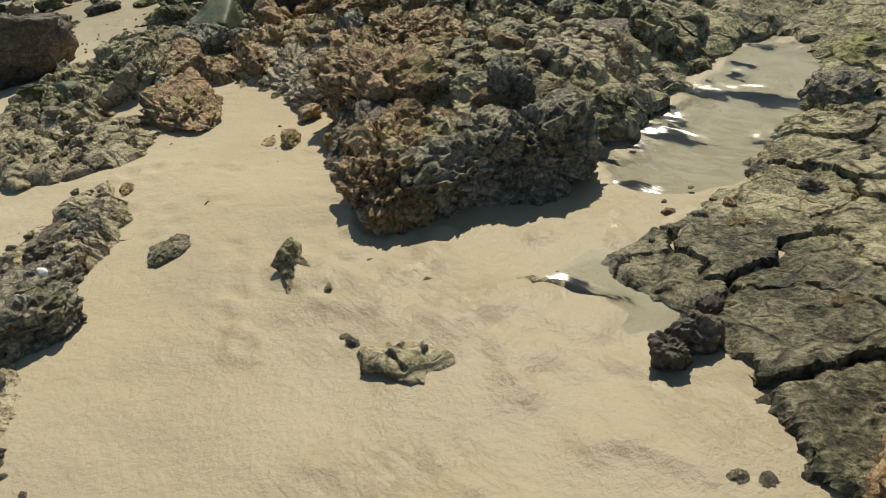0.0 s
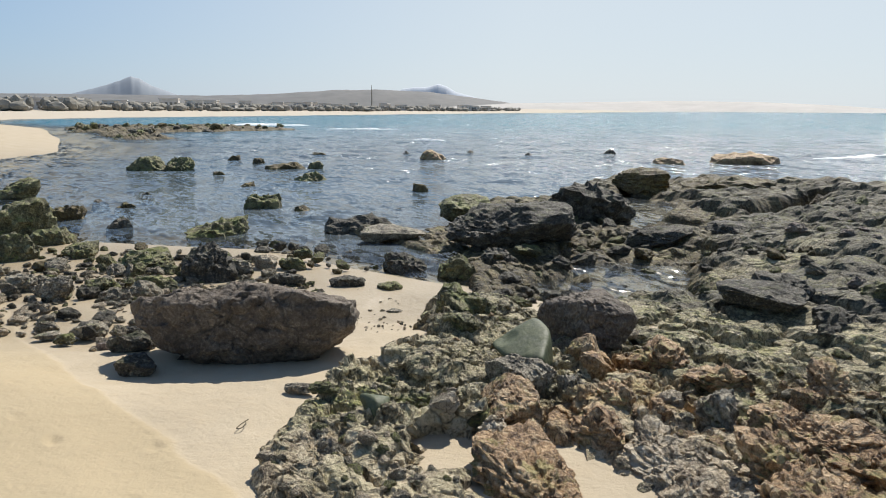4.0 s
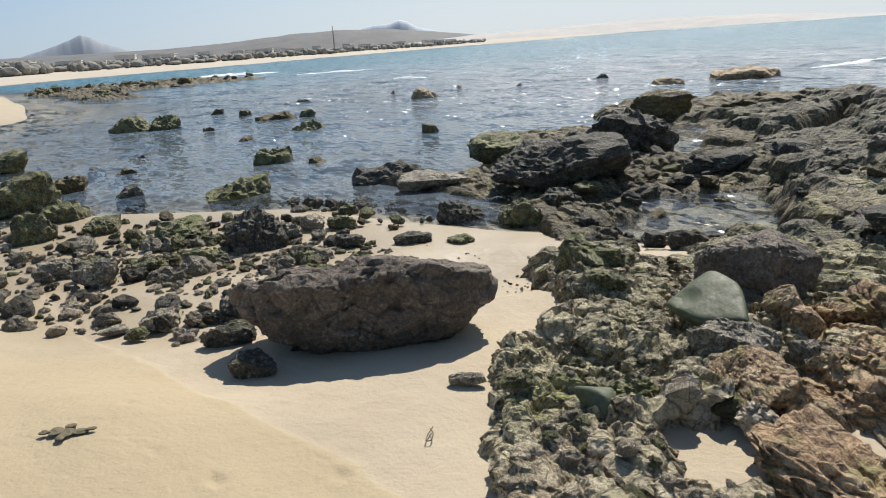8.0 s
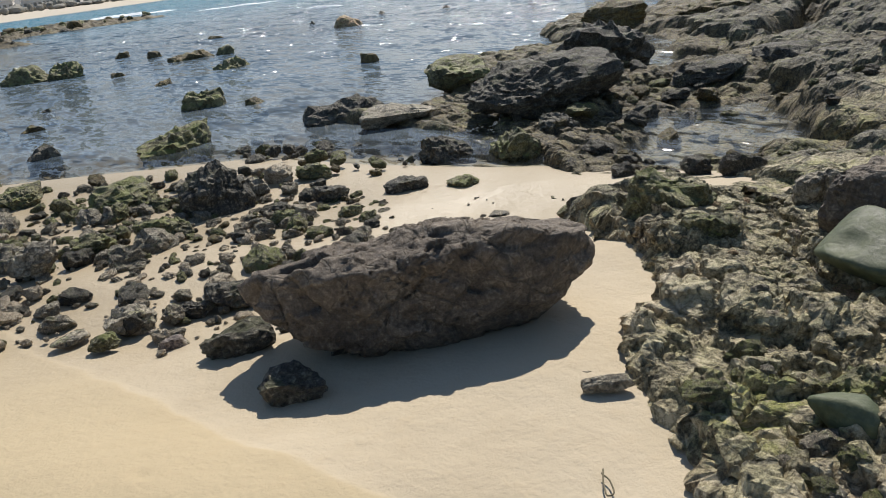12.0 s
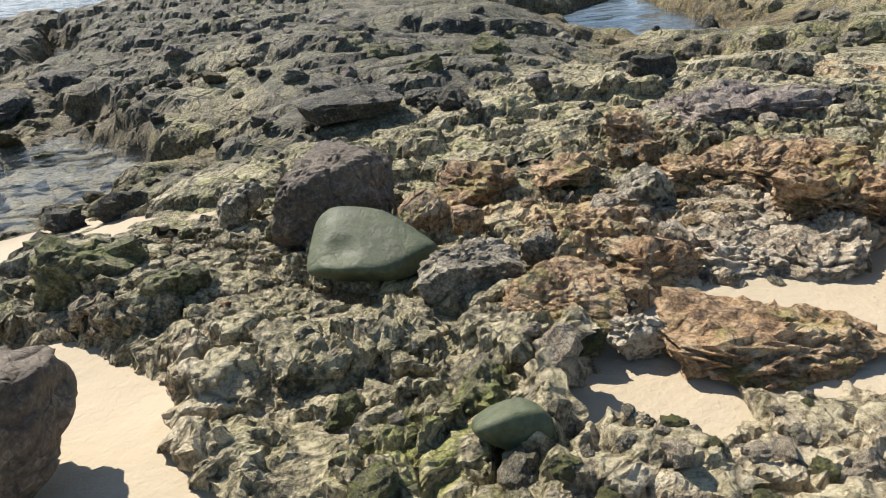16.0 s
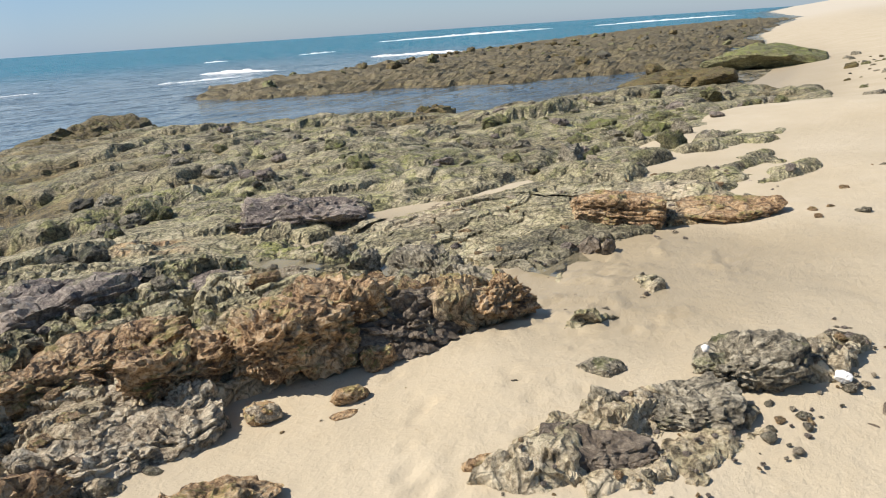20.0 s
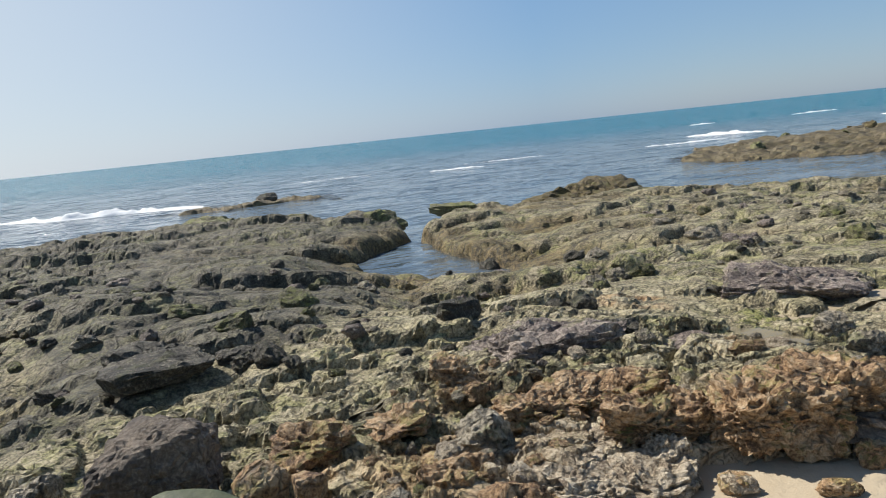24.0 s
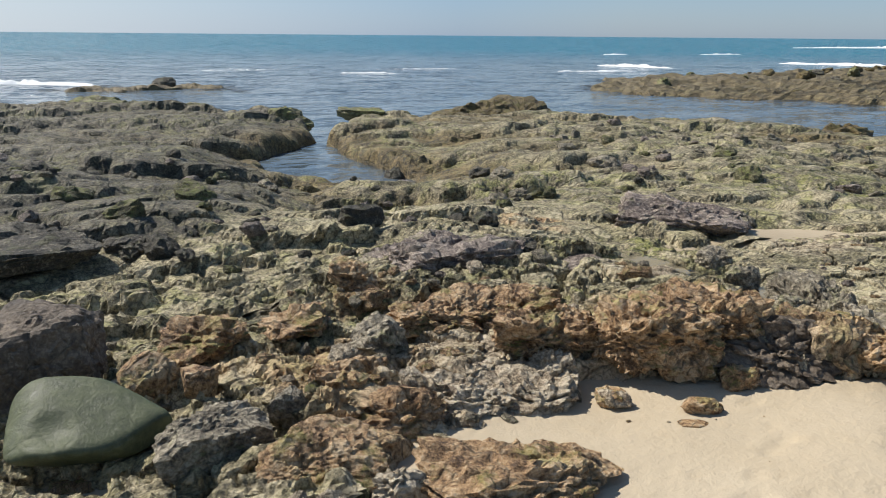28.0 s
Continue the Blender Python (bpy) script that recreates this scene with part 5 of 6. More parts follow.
boulder("boulder", "flat stone half sunk in sand", ROCK_GREY, (-4.64, -0.80), (0.25, 0.19, 0.06), 168, turn=76, z=-0.30, sub=4)
boulder("boulder", "dark rough stone propping the great boulder", ROCK_DARK, (-4.32, 0.22), (0.43, 0.32, 0.21), 169, turn=74, z=-0.27, sub=4)
boulder("boulder", "craggy rock beside the great boulder", ROCK_DARK, (-2.55, -0.26), (0.35, 0.27, 0.16), 170, turn=69, z=-0.04, sub=4)
boulder("boulder", "grey stone in the boulder shade", ROCK_GREY, (-1.61, 0.64), (0.17, 0.12, 0.06), 171, turn=42, z=-0.04, sub=4)
boulder("boulder", "pale chip of rock lying on the sand", ROCK_GREY, (-1.45, 0.60), (0.22, 0.075, 0.07), 172, turn=55, tilt=(0, -12), z=0.02, sub=4, facet=0.6)
# added dark rock: closes the gap and deepens the shade under the great boulder
boulder("boulder", "dark rock in the shade below the great boulder", ROCK_DARK, (-2.62, 0.50), (0.95, 0.34, 0.24), 252, turn=60, z=-0.04, sub=4)
boulder("boulder", "dark stone beside the tip of the great boulder", ROCK_DARK, (-3.25, -0.22), (0.36, 0.26, 0.20), 254, turn=70, z=-0.10, sub=4)
boulder("boulder", "flat damp stone flush with the sand", ROCK_PURPLE, (-3.99, -0.36), (0.19, 0.15, 0.08), 173, turn=69, z=-0.29, sub=4)
boulder("boulder", "flat pebble on the sand", ROCK_GREY, (-4.35, 2.65), (0.21, 0.16, 0.04), 174, turn=49, z=-0.44, sub=3)
boulder("boulder", "craggy mossy rock beside the sand", ROCK_OLIVE, (-2.48, 2.37), (0.50, 0.32, 0.42), 175, turn=19, z=0.10, sub=4)
boulder("boulder", "squat mossy rock in the ledge", ROCK_OLIVE, (-1.95, 2.11), (0.29, 0.19, 0.23), 176, turn=24, z=0.08, sub=4)
boulder("boulder", "leaning dark stone beside the big boulder", ROCK_GREY, (-1.82, 3.12), (0.29, 0.19, 0.27), 177, turn=22, z=0.10, sub=4)
boulder("boulder", "blocky dark grey boulder split at one side", ROCK_BROWN, (-1.23, 2.74), (0.75, 0.49, 0.56), 178, turn=15, z=0.21, sub=5, rough=0.2, facet=0.4, cuts=(((0.9, -0.35, 0.05), 0.72), ((-0.3, -0.5, 0.7), 0.78)))
boulder("boulder", "brown split block beside the dark boulder", ROCK_RUST, (-0.77, 2.40), (0.27, 0.17, 0.29), 179, turn=5, z=0.16, sub=4, rough=0.12, facet=0.4, chips=7)
boulder("boulder", "rusty orange block in a cleft", ROCK_RUST, (-0.56, 2.32), (0.18, 0.12, 0.21), 180, turn=5, z=0.13, sub=4, rough=0.12, facet=0.4, chips=7)
boulder("boulder", "brown slab of rock with a dark top", ROCK_RUST, (-0.33, 1.43), (0.49, 0.32, 0.30), 181, turn=-16, z=0.16, sub=5, rough=0.16, facet=0.5, chips=8, cuts=(((-0.2, -0.75, 0.6), 0.5),))
boulder("boulder", "grey weathered stone at the ledge foot", ROCK_PALE, (-0.10, 1.22), (0.21, 0.14, 0.22), 182, turn=-17, z=0.13, sub=4, layers=0.013)
boulder("boulder", "rusty fractured boulder with pale veins", ROCK_RUST, (0.39, 1.14), (0.79, 0.51, 0.20), 183, turn=-17, z=0.10, sub=5, layers=0.022)
boulder("boulder", "tilted grey slab leaning on the ledge", ROCK_GREY, (-0.63, 1.79), (0.43, 0.28, 0.29), 184, turn=3, z=0.19, sub=5, rough=0.2, facet=0.6, chips=8)
boulder("boulder", "pale grey block on the ledge", ROCK_GREY, (-0.28, 1.90), (0.20, 0.13, 0.22), 185, turn=-9, z=0.16, sub=4)
boulder("boulder", "orange fractured rock in the ledge", ROCK_RUST, (-0.05, 2.02), (0.29, 0.19, 0.24), 186, turn=-5, z=0.17, sub=4, layers=0.017)
boulder("boulder", "small orange block in the ledge", ROCK_RUST, (0.18, 2.15), (0.20, 0.13, 0.12), 187, turn=-13, z=0.14, sub=4)
boulder("boulder", "crumbling orange rock above the sand", ROCK_RUST, (0.16, 1.74), (0.43, 0.28, 0.19), 188, turn=-11, z=0.12, sub=4, layers=0.022)
boulder("boulder", "square red brown block in the ledge", ROCK_RUST, (0.48, 3.17), (0.31, 0.20, 0.27), 189, turn=-19, z=0.22, sub=4, layers=0.019)
boulder("boulder", "greenish grey rock in the ledge", ROCK_GREY, (0.32, 2.44), (0.31, 0.21, 0.28), 190, turn=-21, z=0.13, sub=4)
boulder("boulder", "dark humped rock at the pool edge", ROCK_DARK, (-1.26, 4.89), (0.99, 0.64, 0.20), 191, turn=5, z=0.17, sub=4)
boulder("boulder", "dark stone beside the humped rock", ROCK_DARK, (-0.57, 4.85), (0.37, 0.24, 0.23), 192, turn=-7, z=0.11, sub=4)
boulder("boulder", "mossy stone at the foot of the dark boulder", ROCK_OLIVE, (-1.56, 2.73), (0.17, 0.11, 0.19), 193, turn=11, z=0.05, sub=4)
boulder("boulder", "purplish grey cracked hump of rock", ROCK_PURPLE, (1.28, 3.62), (1.21, 0.79, 0.34), 194, turn=-16, z=0.15, sub=5, layers=0.022)
boulder("boulder", "pale crumbly rock mound above the sand", ROCK_PALE, (0.75, 2.30), (0.62, 0.47, 0.12), 195, turn=-31, z=0.07, sub=4, layers=0.022)
boulder("boulder", "pale layered stone at the sand edge", ROCK_PALE, (0.63, 1.97), (0.22, 0.16, 0.16), 196, turn=-38, z=0.08, sub=4, layers=0.013)
boulder("boulder", "pale veined rock at the sand edge", ROCK_PALE, (0.36, 1.90), (0.31, 0.23, 0.19), 197, turn=-33, z=0.09, sub=4, layers=0.019)
boulder("boulder", "pale pointed rock at the sand edge", ROCK_PALE, (0.99, 1.87), (0.25, 0.19, 0.19), 198, turn=-41, z=0.09, sub=4)
boulder("boulder", "rounded pale stone lying on the sand", ROCK_PALE, (1.12, 1.51), (0.16, 0.12, 0.07), 199, turn=-36, z=0.06, sub=4)
boulder("boulder", "orange stone chips stacked on the sand", ROCK_RUST, (1.39, 1.25), (0.17, 0.10, 0.08), 200, turn=-49, z=0.09, sub=4)
boulder("boulder", "flat orange chip lying on the sand", ROCK_RUST, (1.27, 1.18), (0.14, 0.11, 0.02), 201, turn=-50, z=0.07, sub=4)
boulder("boulder", "flat layered stone in the sand", ROCK_PALE, (0.45, 1.64), (0.20, 0.15, 0.04), 202, turn=-36, z=0.03, sub=4, layers=0.012)
boulder("boulder", "dark nub of rock on the shelf", ROCK_DARK, (2.10, 4.35), (0.23, 0.17, 0.21), 203, turn=-23, z=0.17, sub=3)
boulder("boulder", "long grey hump of rock on the shelf", ROCK_PURPLE, (3.98, 4.04), (1.15, 0.86, 0.36), 204, turn=-47, z=0.06, sub=5, layers=0.02)
boulder("boulder", "dark block on the purplish hump", ROCK_DARK, (1.82, 3.42), (0.30, 0.23, 0.14), 205, turn=-38, z=0.23, sub=4)
boulder("boulder", "yellow brown weedy rock in the lagoon", ROCK_WEED, (14.21, 9.64), (1.38, 1.04, 0.81), 206, turn=-63, z=-0.50, sub=4)
boulder("boulder", "dark stone at the end of the pool", ROCK_DARK, (3.58, 9.73), (0.41, 0.31, 0.58), 207, turn=-30, z=-0.60, sub=3)
boulder("boulder", "weedy knob at the sea edge of the shelf", ROCK_OLIVE, (-0.02, 19.51), (2.45, 1.84, 1.23), 208, turn=-7, z=-0.55, sub=4)
boulder("boulder", "weedy knob at the sea edge of the shelf", ROCK_OLIVE, (1.95, 18.63), (1.29, 0.96, 1.10), 209, turn=-5, z=-0.61, sub=4)
boulder("boulder", "weedy bank beside the narrow pool", ROCK_OLIVE, (3.29, 15.05), (1.30, 0.97, 0.61), 210, turn=-20, z=-0.17, sub=4)
boulder("boulder", "green rounded bank at the mouth of the pool", ROCK_OLIVE, (5.66, 16.08), (1.43, 1.07, 0.43), 211, turn=-29, z=-0.24, sub=4)
boulder("boulder", "long weedy hump at the sea edge", ROCK_WEED, (9.19, 15.92), (4.20, 3.15, 1.26), 212, turn=-32, z=-0.53, sub=5)
boulder("boulder", "dark boulder on the small islet", ROCK_DARK, (2.95, 31.74), (0.95, 0.71, 0.46), 213, turn=-10, z=-0.33, sub=3)
boulder("boulder", "black rounded rock on the shelf", ROCK_DARK, (-1.28, 5.21), (0.61, 0.46, 0.39), 214, turn=10, z=0.15, sub=4)
boulder("boulder", "black rock on the shelf", ROCK_DARK, (-0.87, 5.40), (0.36, 0.27, 0.19), 215, turn=-7, z=0.12, sub=4)
boulder("boulder", "black angular rock on the shelf", ROCK_DARK, (-0.61, 4.97), (0.41, 0.31, 0.17), 216, turn=-3, z=0.11, sub=4)
boulder("boulder", "grey rounded rock behind the ledge", ROCK_PURPLE, (2.14, 2.19), (0.31, 0.23, 0.14), 217, turn=-41, z=0.20, sub=4)
boulder("boulder", "smooth grey slab beside a green patch", ROCK_GREY, (2.46, 1.72), (0.27, 0.20, 0.12), 218, turn=-54, z=0.24, sub=4)
boulder("boulder", "red brown fractured rock in the ledge", ROCK_RUST, (0.02, 2.81), (0.43, 0.32, 0.16), 219, turn=-8, z=0.16, sub=4, layers=0.022)
boulder("boulder", "red brown cracked rock behind the rusty block", ROCK_RUST, (-0.46, 2.82), (0.48, 0.36, 0.20), 220, turn=-9, z=0.17, sub=4, layers=0.022)
boulder("boulder", "reddish grey flat rock behind the ledge", ROCK_PURPLE, (2.10, 3.03), (0.54, 0.40, 0.10), 221, turn=-42, z=0.16, sub=4)
boulder("boulder", "brown knobbly rock with a small hollow on the sand", ROCK_GREY, (2.14, -0.25), (0.46, 0.36, 0.24), 222, turn=-60, z=0.235, sub=5, layers=0.012)
boulder("boulder", "upright dark slab stuck in the sand", ROCK_GREY, (1.63, 0.14), (0.15, 0.09, 0.20), 223, turn=-76, tilt=(8, 6), z=0.20, sub=4)
boulder("boulder", "flat brown rock in a crusted patch", ROCK_BROWN, (1.42, 0.10), (0.44, 0.30, 0.14), 224, turn=-69, z=0.14, sub=5)
boulder("boulder", "dark broken rock in a crusted patch", ROCK_GREY, (1.80, -0.12), (0.42, 0.30, 0.18), 225, turn=-80, z=0.17, sub=5, layers=0.012)
boulder("boulder", "flat rock almost buried in sand", ROCK_GREY, (2.0, 0.30), (0.24, 0.15, 0.08), 226, turn=-62, z=0.165, sub=4)
boulder("boulder", "reddish stone at the patch edge", ROCK_RUST, (1.18, 0.44), (0.15, 0.11, 0.09), 227, turn=-53, z=0.09, sub=4)
boulder("boulder", "red veined rock rising from the sand", ROCK_RUST, (5.03, 0.48), (0.90, 0.68, 0.18), 228, turn=-77, z=0.17, sub=5, layers=0.012, rough=0.2)
boulder("boulder", "reddish block of the broken shelf", ROCK_RUST, (4.67, 1.22), (0.80, 0.60, 0.31), 229, turn=-77, z=0.19, sub=5, layers=0.012, rough=0.2)
boulder("boulder", "low rough brown rock on the sand", ROCK_BROWN, (6.80, -0.04), (0.84, 0.63, 0.17), 231, turn=-89, z=0.09, sub=4)
boulder("boulder", "weedy green bank beside the lagoon", ROCK_WEED, (23.15, 6.12), (4.34, 3.26, 0.86), 232, turn=-79, z=-0.44, sub=5)
boulder("boulder", "dark green rock bank on the beach", ROCK_OLIVE, (30.10, 5.17), (5.03, 3.78, 1.00), 233, turn=-84, z=-0.25, sub=4)
boulder("boulder", "small dark pebble on the sand", ROCK_DARK, (1.75, 0.60), (0.05, 0.04, 0.06), 234, turn=-55, z=0.13, sub=3)
boulder("boulder", "small pebble on the sand", ROCK_GREY, (2.74, 0.58), (0.06, 0.04, 0.05), 235, turn=-74, z=0.12, sub=3)
boulder("boulder", "small rusty rock at the edge of the sand", ROCK_RUST, (1.12, 1.56), (0.16, 0.12, 0.09), 236, turn=-48, z=0.06, sub=4)
boulder("boulder", "dark stone on the sand", ROCK_BROWN, (2.12, -0.86), (0.20, 0.15, 0.12), 237, turn=-80, z=0.18, sub=4)
boulder("boulder", "dark pebble on the sand", ROCK_DARK, (1.74, -0.54), (0.07, 0.05, 0.05), 238, turn=-81, z=0.12, sub=3)
boulder("boulder", "dark pebble on the sand", ROCK_DARK, (1.65, -0.43), (0.04, 0.03, 0.06), 239, turn=-72, z=0.12, sub=3)
boulder("boulder", "brown stone on the sand", ROCK_BROWN, (1.98, -0.76), (0.09, 0.07, 0.09), 240, turn=-88, z=0.13, sub=3)
boulder("boulder", "rusty chip under the overhang", ROCK_RUST, (1.71, 1.33), (0.18, 0.13, 0.21), 241, turn=-44, z=0.12, sub=4)
boulder("boulder", "smooth grey square block on the outcrop", ROCK_GREY, (2.39, 1.94), (0.23, 0.21, 0.20), 242, turn=50, z=0.32, sub=4)
boulder("boulder", "dark rock across the wet channel", ROCK_GREY, (3.41, 3.04), (0.30, 0.24, 0.20), 246, turn=13, z=0.00, sub=4)


# ---- loose stones ----
KINDS = [ROCK_DARK, ROCK_GREY, ROCK_OLIVE, ROCK_PALE, ROCK_RUST, ROCK_WEED, ROCK_PURPLE]
STONES = {}


def stone_mesh(kind, k, sub=3):
    if (kind, k, sub) not in STONES:
        rng = np.random.default_rng(500 + 10 * kind + k)
        STONES[kind, k, sub] = boulder_mesh("stone", KINDS[kind], (1.0, rng.uniform(0.6, 0.85), rng.uniform(0.4, 0.65)), 500 + 10 * kind + k, sub=sub, chips=12, sharp=30, rough=0.2, facet=1.3)
    return STONES[kind, k, sub]


def scatter(count, outline, sizes, kinds, label, group, seed, sink=0.3, low=-9.0, sub=3, apart=0.7, name="stone", of=""):
    """Single stones strewn inside an outline, each resting on what lies below it."""
    rng = np.random.default_rng(seed)
    xs, ys = [p[0] for p in outline], [p[1] for p in outline]
    placed, tries = [], 0
    x, y = rng.uniform(min(xs), max(xs), count * 30), rng.uniform(min(ys), max(ys), count * 30)
    ok = inside(x, y, outline) > 0
    x, y = x[ok], y[ok]
    z = np.maximum(sand_z(x, y), reef_z(x, y)[0])
    for px, py, pz in zip(x, y, z):
        if len(placed) >= count:
            break
        s = sizes[0] * (sizes[1] / sizes[0]) ** (rng.random() ** 2.0)
        if pz < low or any((px - a) ** 2 + (py - b) ** 2 < (apart * 0.5 * (s + c)) ** 2 for a, b, c in placed):
            continue
        placed.append((px, py, s))
        kind = kinds[int(rng.integers(len(kinds)))]
        ob = new(name, stone_mesh(kind, int(rng.integers(6)), sub))
        ob.matrix_world = pose(px, py, pz + s * 0.3 * (0.75 - sink), rng.uniform(-20, 20), rng.uniform(-20, 20), rng.uniform(0, 360)) @ Matrix.Diagonal((s, s, s, 1))
        if of:
            ob.parent = REEFS[of]
        else:
            tagged(ob, label, "stone", group)


scatter(270, [(-5.3, -1.5), (-4.5, -0.75), (-4.05, -0.4), (-3.75, 0.3), (-4.3, 1.2), (-4.7, 1.9), (-5.4, 2.3), (-6.8, 2.2), (-8.0, 1.9), (-8.6, 0.2), (-9.0, -1.0), (-9.2, -2.0), (-7.0, -1.9)], (0.09, 0.42), (0, 1, 1, 2, 2, 1, 3, 1), "weathered grey green stone in the rubble by the water", "rubble by the water", 71)
scatter(290, [(-5.3, -1.5), (-4.5, -0.75), (-4.05, -0.4), (-3.75, 0.3), (-4.3, 1.2), (-4.7, 1.9), (-5.4, 2.3), (-6.8, 2.2), (-8.0, 1.9), (-8.6, 0.2), (-9.0, -1.0), (-7.0, -1.9)], (0.05, 0.20), (1, 1, 2, 3), "small dark stone between the larger rubble", "small stones in the rubble", 86, apart=0.55, name="cobble")
scatter(200, [(-4.9, 1.6), (-5.6, 2.4), (-8.2, 1.9), (-9.6, 0.6), (-10.6, -0.9), (-11.5, -2.6), (-8.5, -1.4), (-6.2, -0.3), (-5.2, 0.6)], (0.10, 0.45), (0, 1, 2, 1, 2, 5), "weedy rock among the rubble at the waterline", "rubble at the waterline", 87, apart=0.6, name="weedy_stone")
scatter(150, [(-4.4, -0.7), (-3.9, 0.4), (-4.6, 1.7), (-6.0, 2.2), (-8.8, 0.8), (-10.0, -1.6), (-6.5, -1.7)], (0.03, 0.08), (1, 3, 0, 2), "small pebble in the grit between stones", "pebbles in the rubble", 88, apart=0.5, name="pebble", sub=2)
scatter(40, [(-3.3, -0.3), (-3.0, 0.1), (-3.4, 0.9), (-4.0, 1.0), (-4.1, 0.0), (-3.9, -0.5)], (0.03, 0.09), (0, 1, 3), "small pebble lying on the sand", "pebbles on the sand", 72, name="pebble")
scatter(60, [(-5.6, 2.6), (-4.6, 3.0), (-3.4, 2.6), (-2.7, 2.0), (-3.2, 1.4), (-4.6, 2.1)], (0.02, 0.07), (0, 1, 3), "small dark pebble strewn on pale sand", "pebbles on the sand", 73, name="pebble")
scatter(60, [(-12, 3.6), (-9.5, 2.2), (-7, 2.4), (-6, 3.2), (-7, 4.2), (-9.5, 4.2)], (0.1, 0.35), (0, 2, 5), "small weedy rock awash in the shallows", "small rocks awash", 74, low=-0.95, sink=-0.5, name="rock")
scatter(100, [(-0.5, 0.2), (-1.3, 0.8), (-1.6, 1.4), (-2.5, 2.3), (-2.9, 3.2), (-1.2, 3.4), (0.6, 3.4), (0.5, 2.0), (-0.3, 1.1)], (0.07, 0.24), (1, 2, 2, 4, 3, 1), "rough greenish grey stone bedded in the ledge", "stones in the ledge", 75, sink=0.7, of="rough greenish grey rock ledge beside the sand", name="block")
scatter(70, [(0.2, 1.5), (1.2, 1.75), (2.3, 1.2), (2.7, 2.0), (2.4, 3.0), (0.4, 3.3), (0.0, 2.4)], (0.08, 0.26), (4, 4, 3, 1, 6), "rusty brown stone broken from the layered ledge", "stones in the layered ledge", 76, sink=0.7, of="rusty brown layered rock ledge above the sand", name="block")
scatter(90, [(3.2, 0.9), (4.2, 0.5), (6.5, 0.2), (7.0, 2.2), (4.5, 3.0), (3.4, 2.6)], (0.05, 0.18), (3, 6, 4, 1), "flat broken stone on the sandy shelf", "stones on the sandy shelf", 77, sink=0.9, of="cracked flat rock beside the wet channel", name="block")
scatter(110, [(-4.4, 3.6), (-2.6, 3.4), (-2.2, 7.5), (-7.5, 9.0), (-11, 8), (-8, 5.2)], (0.15, 0.6), (0, 0, 2, 5), "dark jagged rock on the wave washed shelf", "rocks on the shelf", 78, sink=0.4, low=-0.7, of="dark grey weathered rock shelf by the sea", name="block")
scatter(110, [(-2, 4), (3, 4), (7, 6), (3, 8.0), (-2, 10), (-6, 14)], (0.12, 0.5), (1, 2, 0, 6), "weathered rock bedded in the mossy shelf", "rocks on the mossy shelf", 79, sink=0.55, low=-0.3, of="grey green weathered rock shelf with mossy patches", name="block")
scatter(60, [(-0.6, 0.3), (-0.4, 0.8), (0.0, 0.7), (0.45, 0.85), (0.65, 0.4), (0.2, 0.0), (-0.4, 0.05)], (0.05, 0.14), (2, 1, 1, 3), "block", "", 94, sink=0.8, of="greenish crusted rock with pale crumbly edges", name="block")
scatter(40, [(2.05, -0.15), (2.3, -0.4), (2.85, -0.52), (2.6, -0.68), (2.2, -0.55)], (0.03, 0.09), (3, 1, 6), "block", "", 95, sink=0.7, of="brown crusted rock with pale sand in its clefts", name="block")
scatter(120, [(1.0, 0.4), (1.6, 0.25), (1.95, -0.1), (2.3, -0.4), (2.9, -0.5), (2.6, -0.8), (1.5, -0.5), (1.1, -0.1)], (0.02, 0.07), (3, 4, 3, 1, 6), "small broken stone in a crusted patch", "stones in the sand", 80, of="low crusted rock patch half buried in sand", name="block")
scatter(130, [(4.2, 3.2), (7, 1.5), (13, 1.2), (17, 3), (12, 8), (8, 12), (5, 8)], (0.15, 0.7), (1, 2, 6, 1), "block", "", 83, sink=0.6, low=-0.45, of="pale green flat rock shelf along the beach", name="block")
scatter(150, [(20, 20), (24, 12), (28, 9.5), (24, 6), (42, 8.5), (90, 17), (70, 36), (36, 30), (24, 29)], (0.3, 1.1), (5, 2, 5, 0), "block", "", 84, sink=0.5, low=-0.6, of="low brown reef covered in seaweed, awash at its edge", name="block")
scatter(110, [(-56, 5), (-55, 9.5), (-70, 9), (-77, 27), (-97, 22), (-93, 3), (-75, 3.5)], (0.4, 1.6), (2, 5, 2, 0), "block", "", 85, sink=0.5, low=-0.7, of="low green reef running out from the beach", name="block")
scatter(30, [(2.8, 0.4), (3.3, 0.5), (3.5, 1.3), (3.3, 2.2), (2.9, 1.4), (2.6, 0.7)], (0.02, 0.07), (1, 3, 6), "thin flake of stone lying in wet sand", "flakes in wet sand", 81, name="stone_flake")
scatter(26, [(0.3, 0.9), (1.0, 1.45), (2.2, 0.8), (1.6, 0.5)], (0.008, 0.03), (1, 4, 3), "tiny pebble on smooth sand", "tiny pebbles", 82, name="pebble")


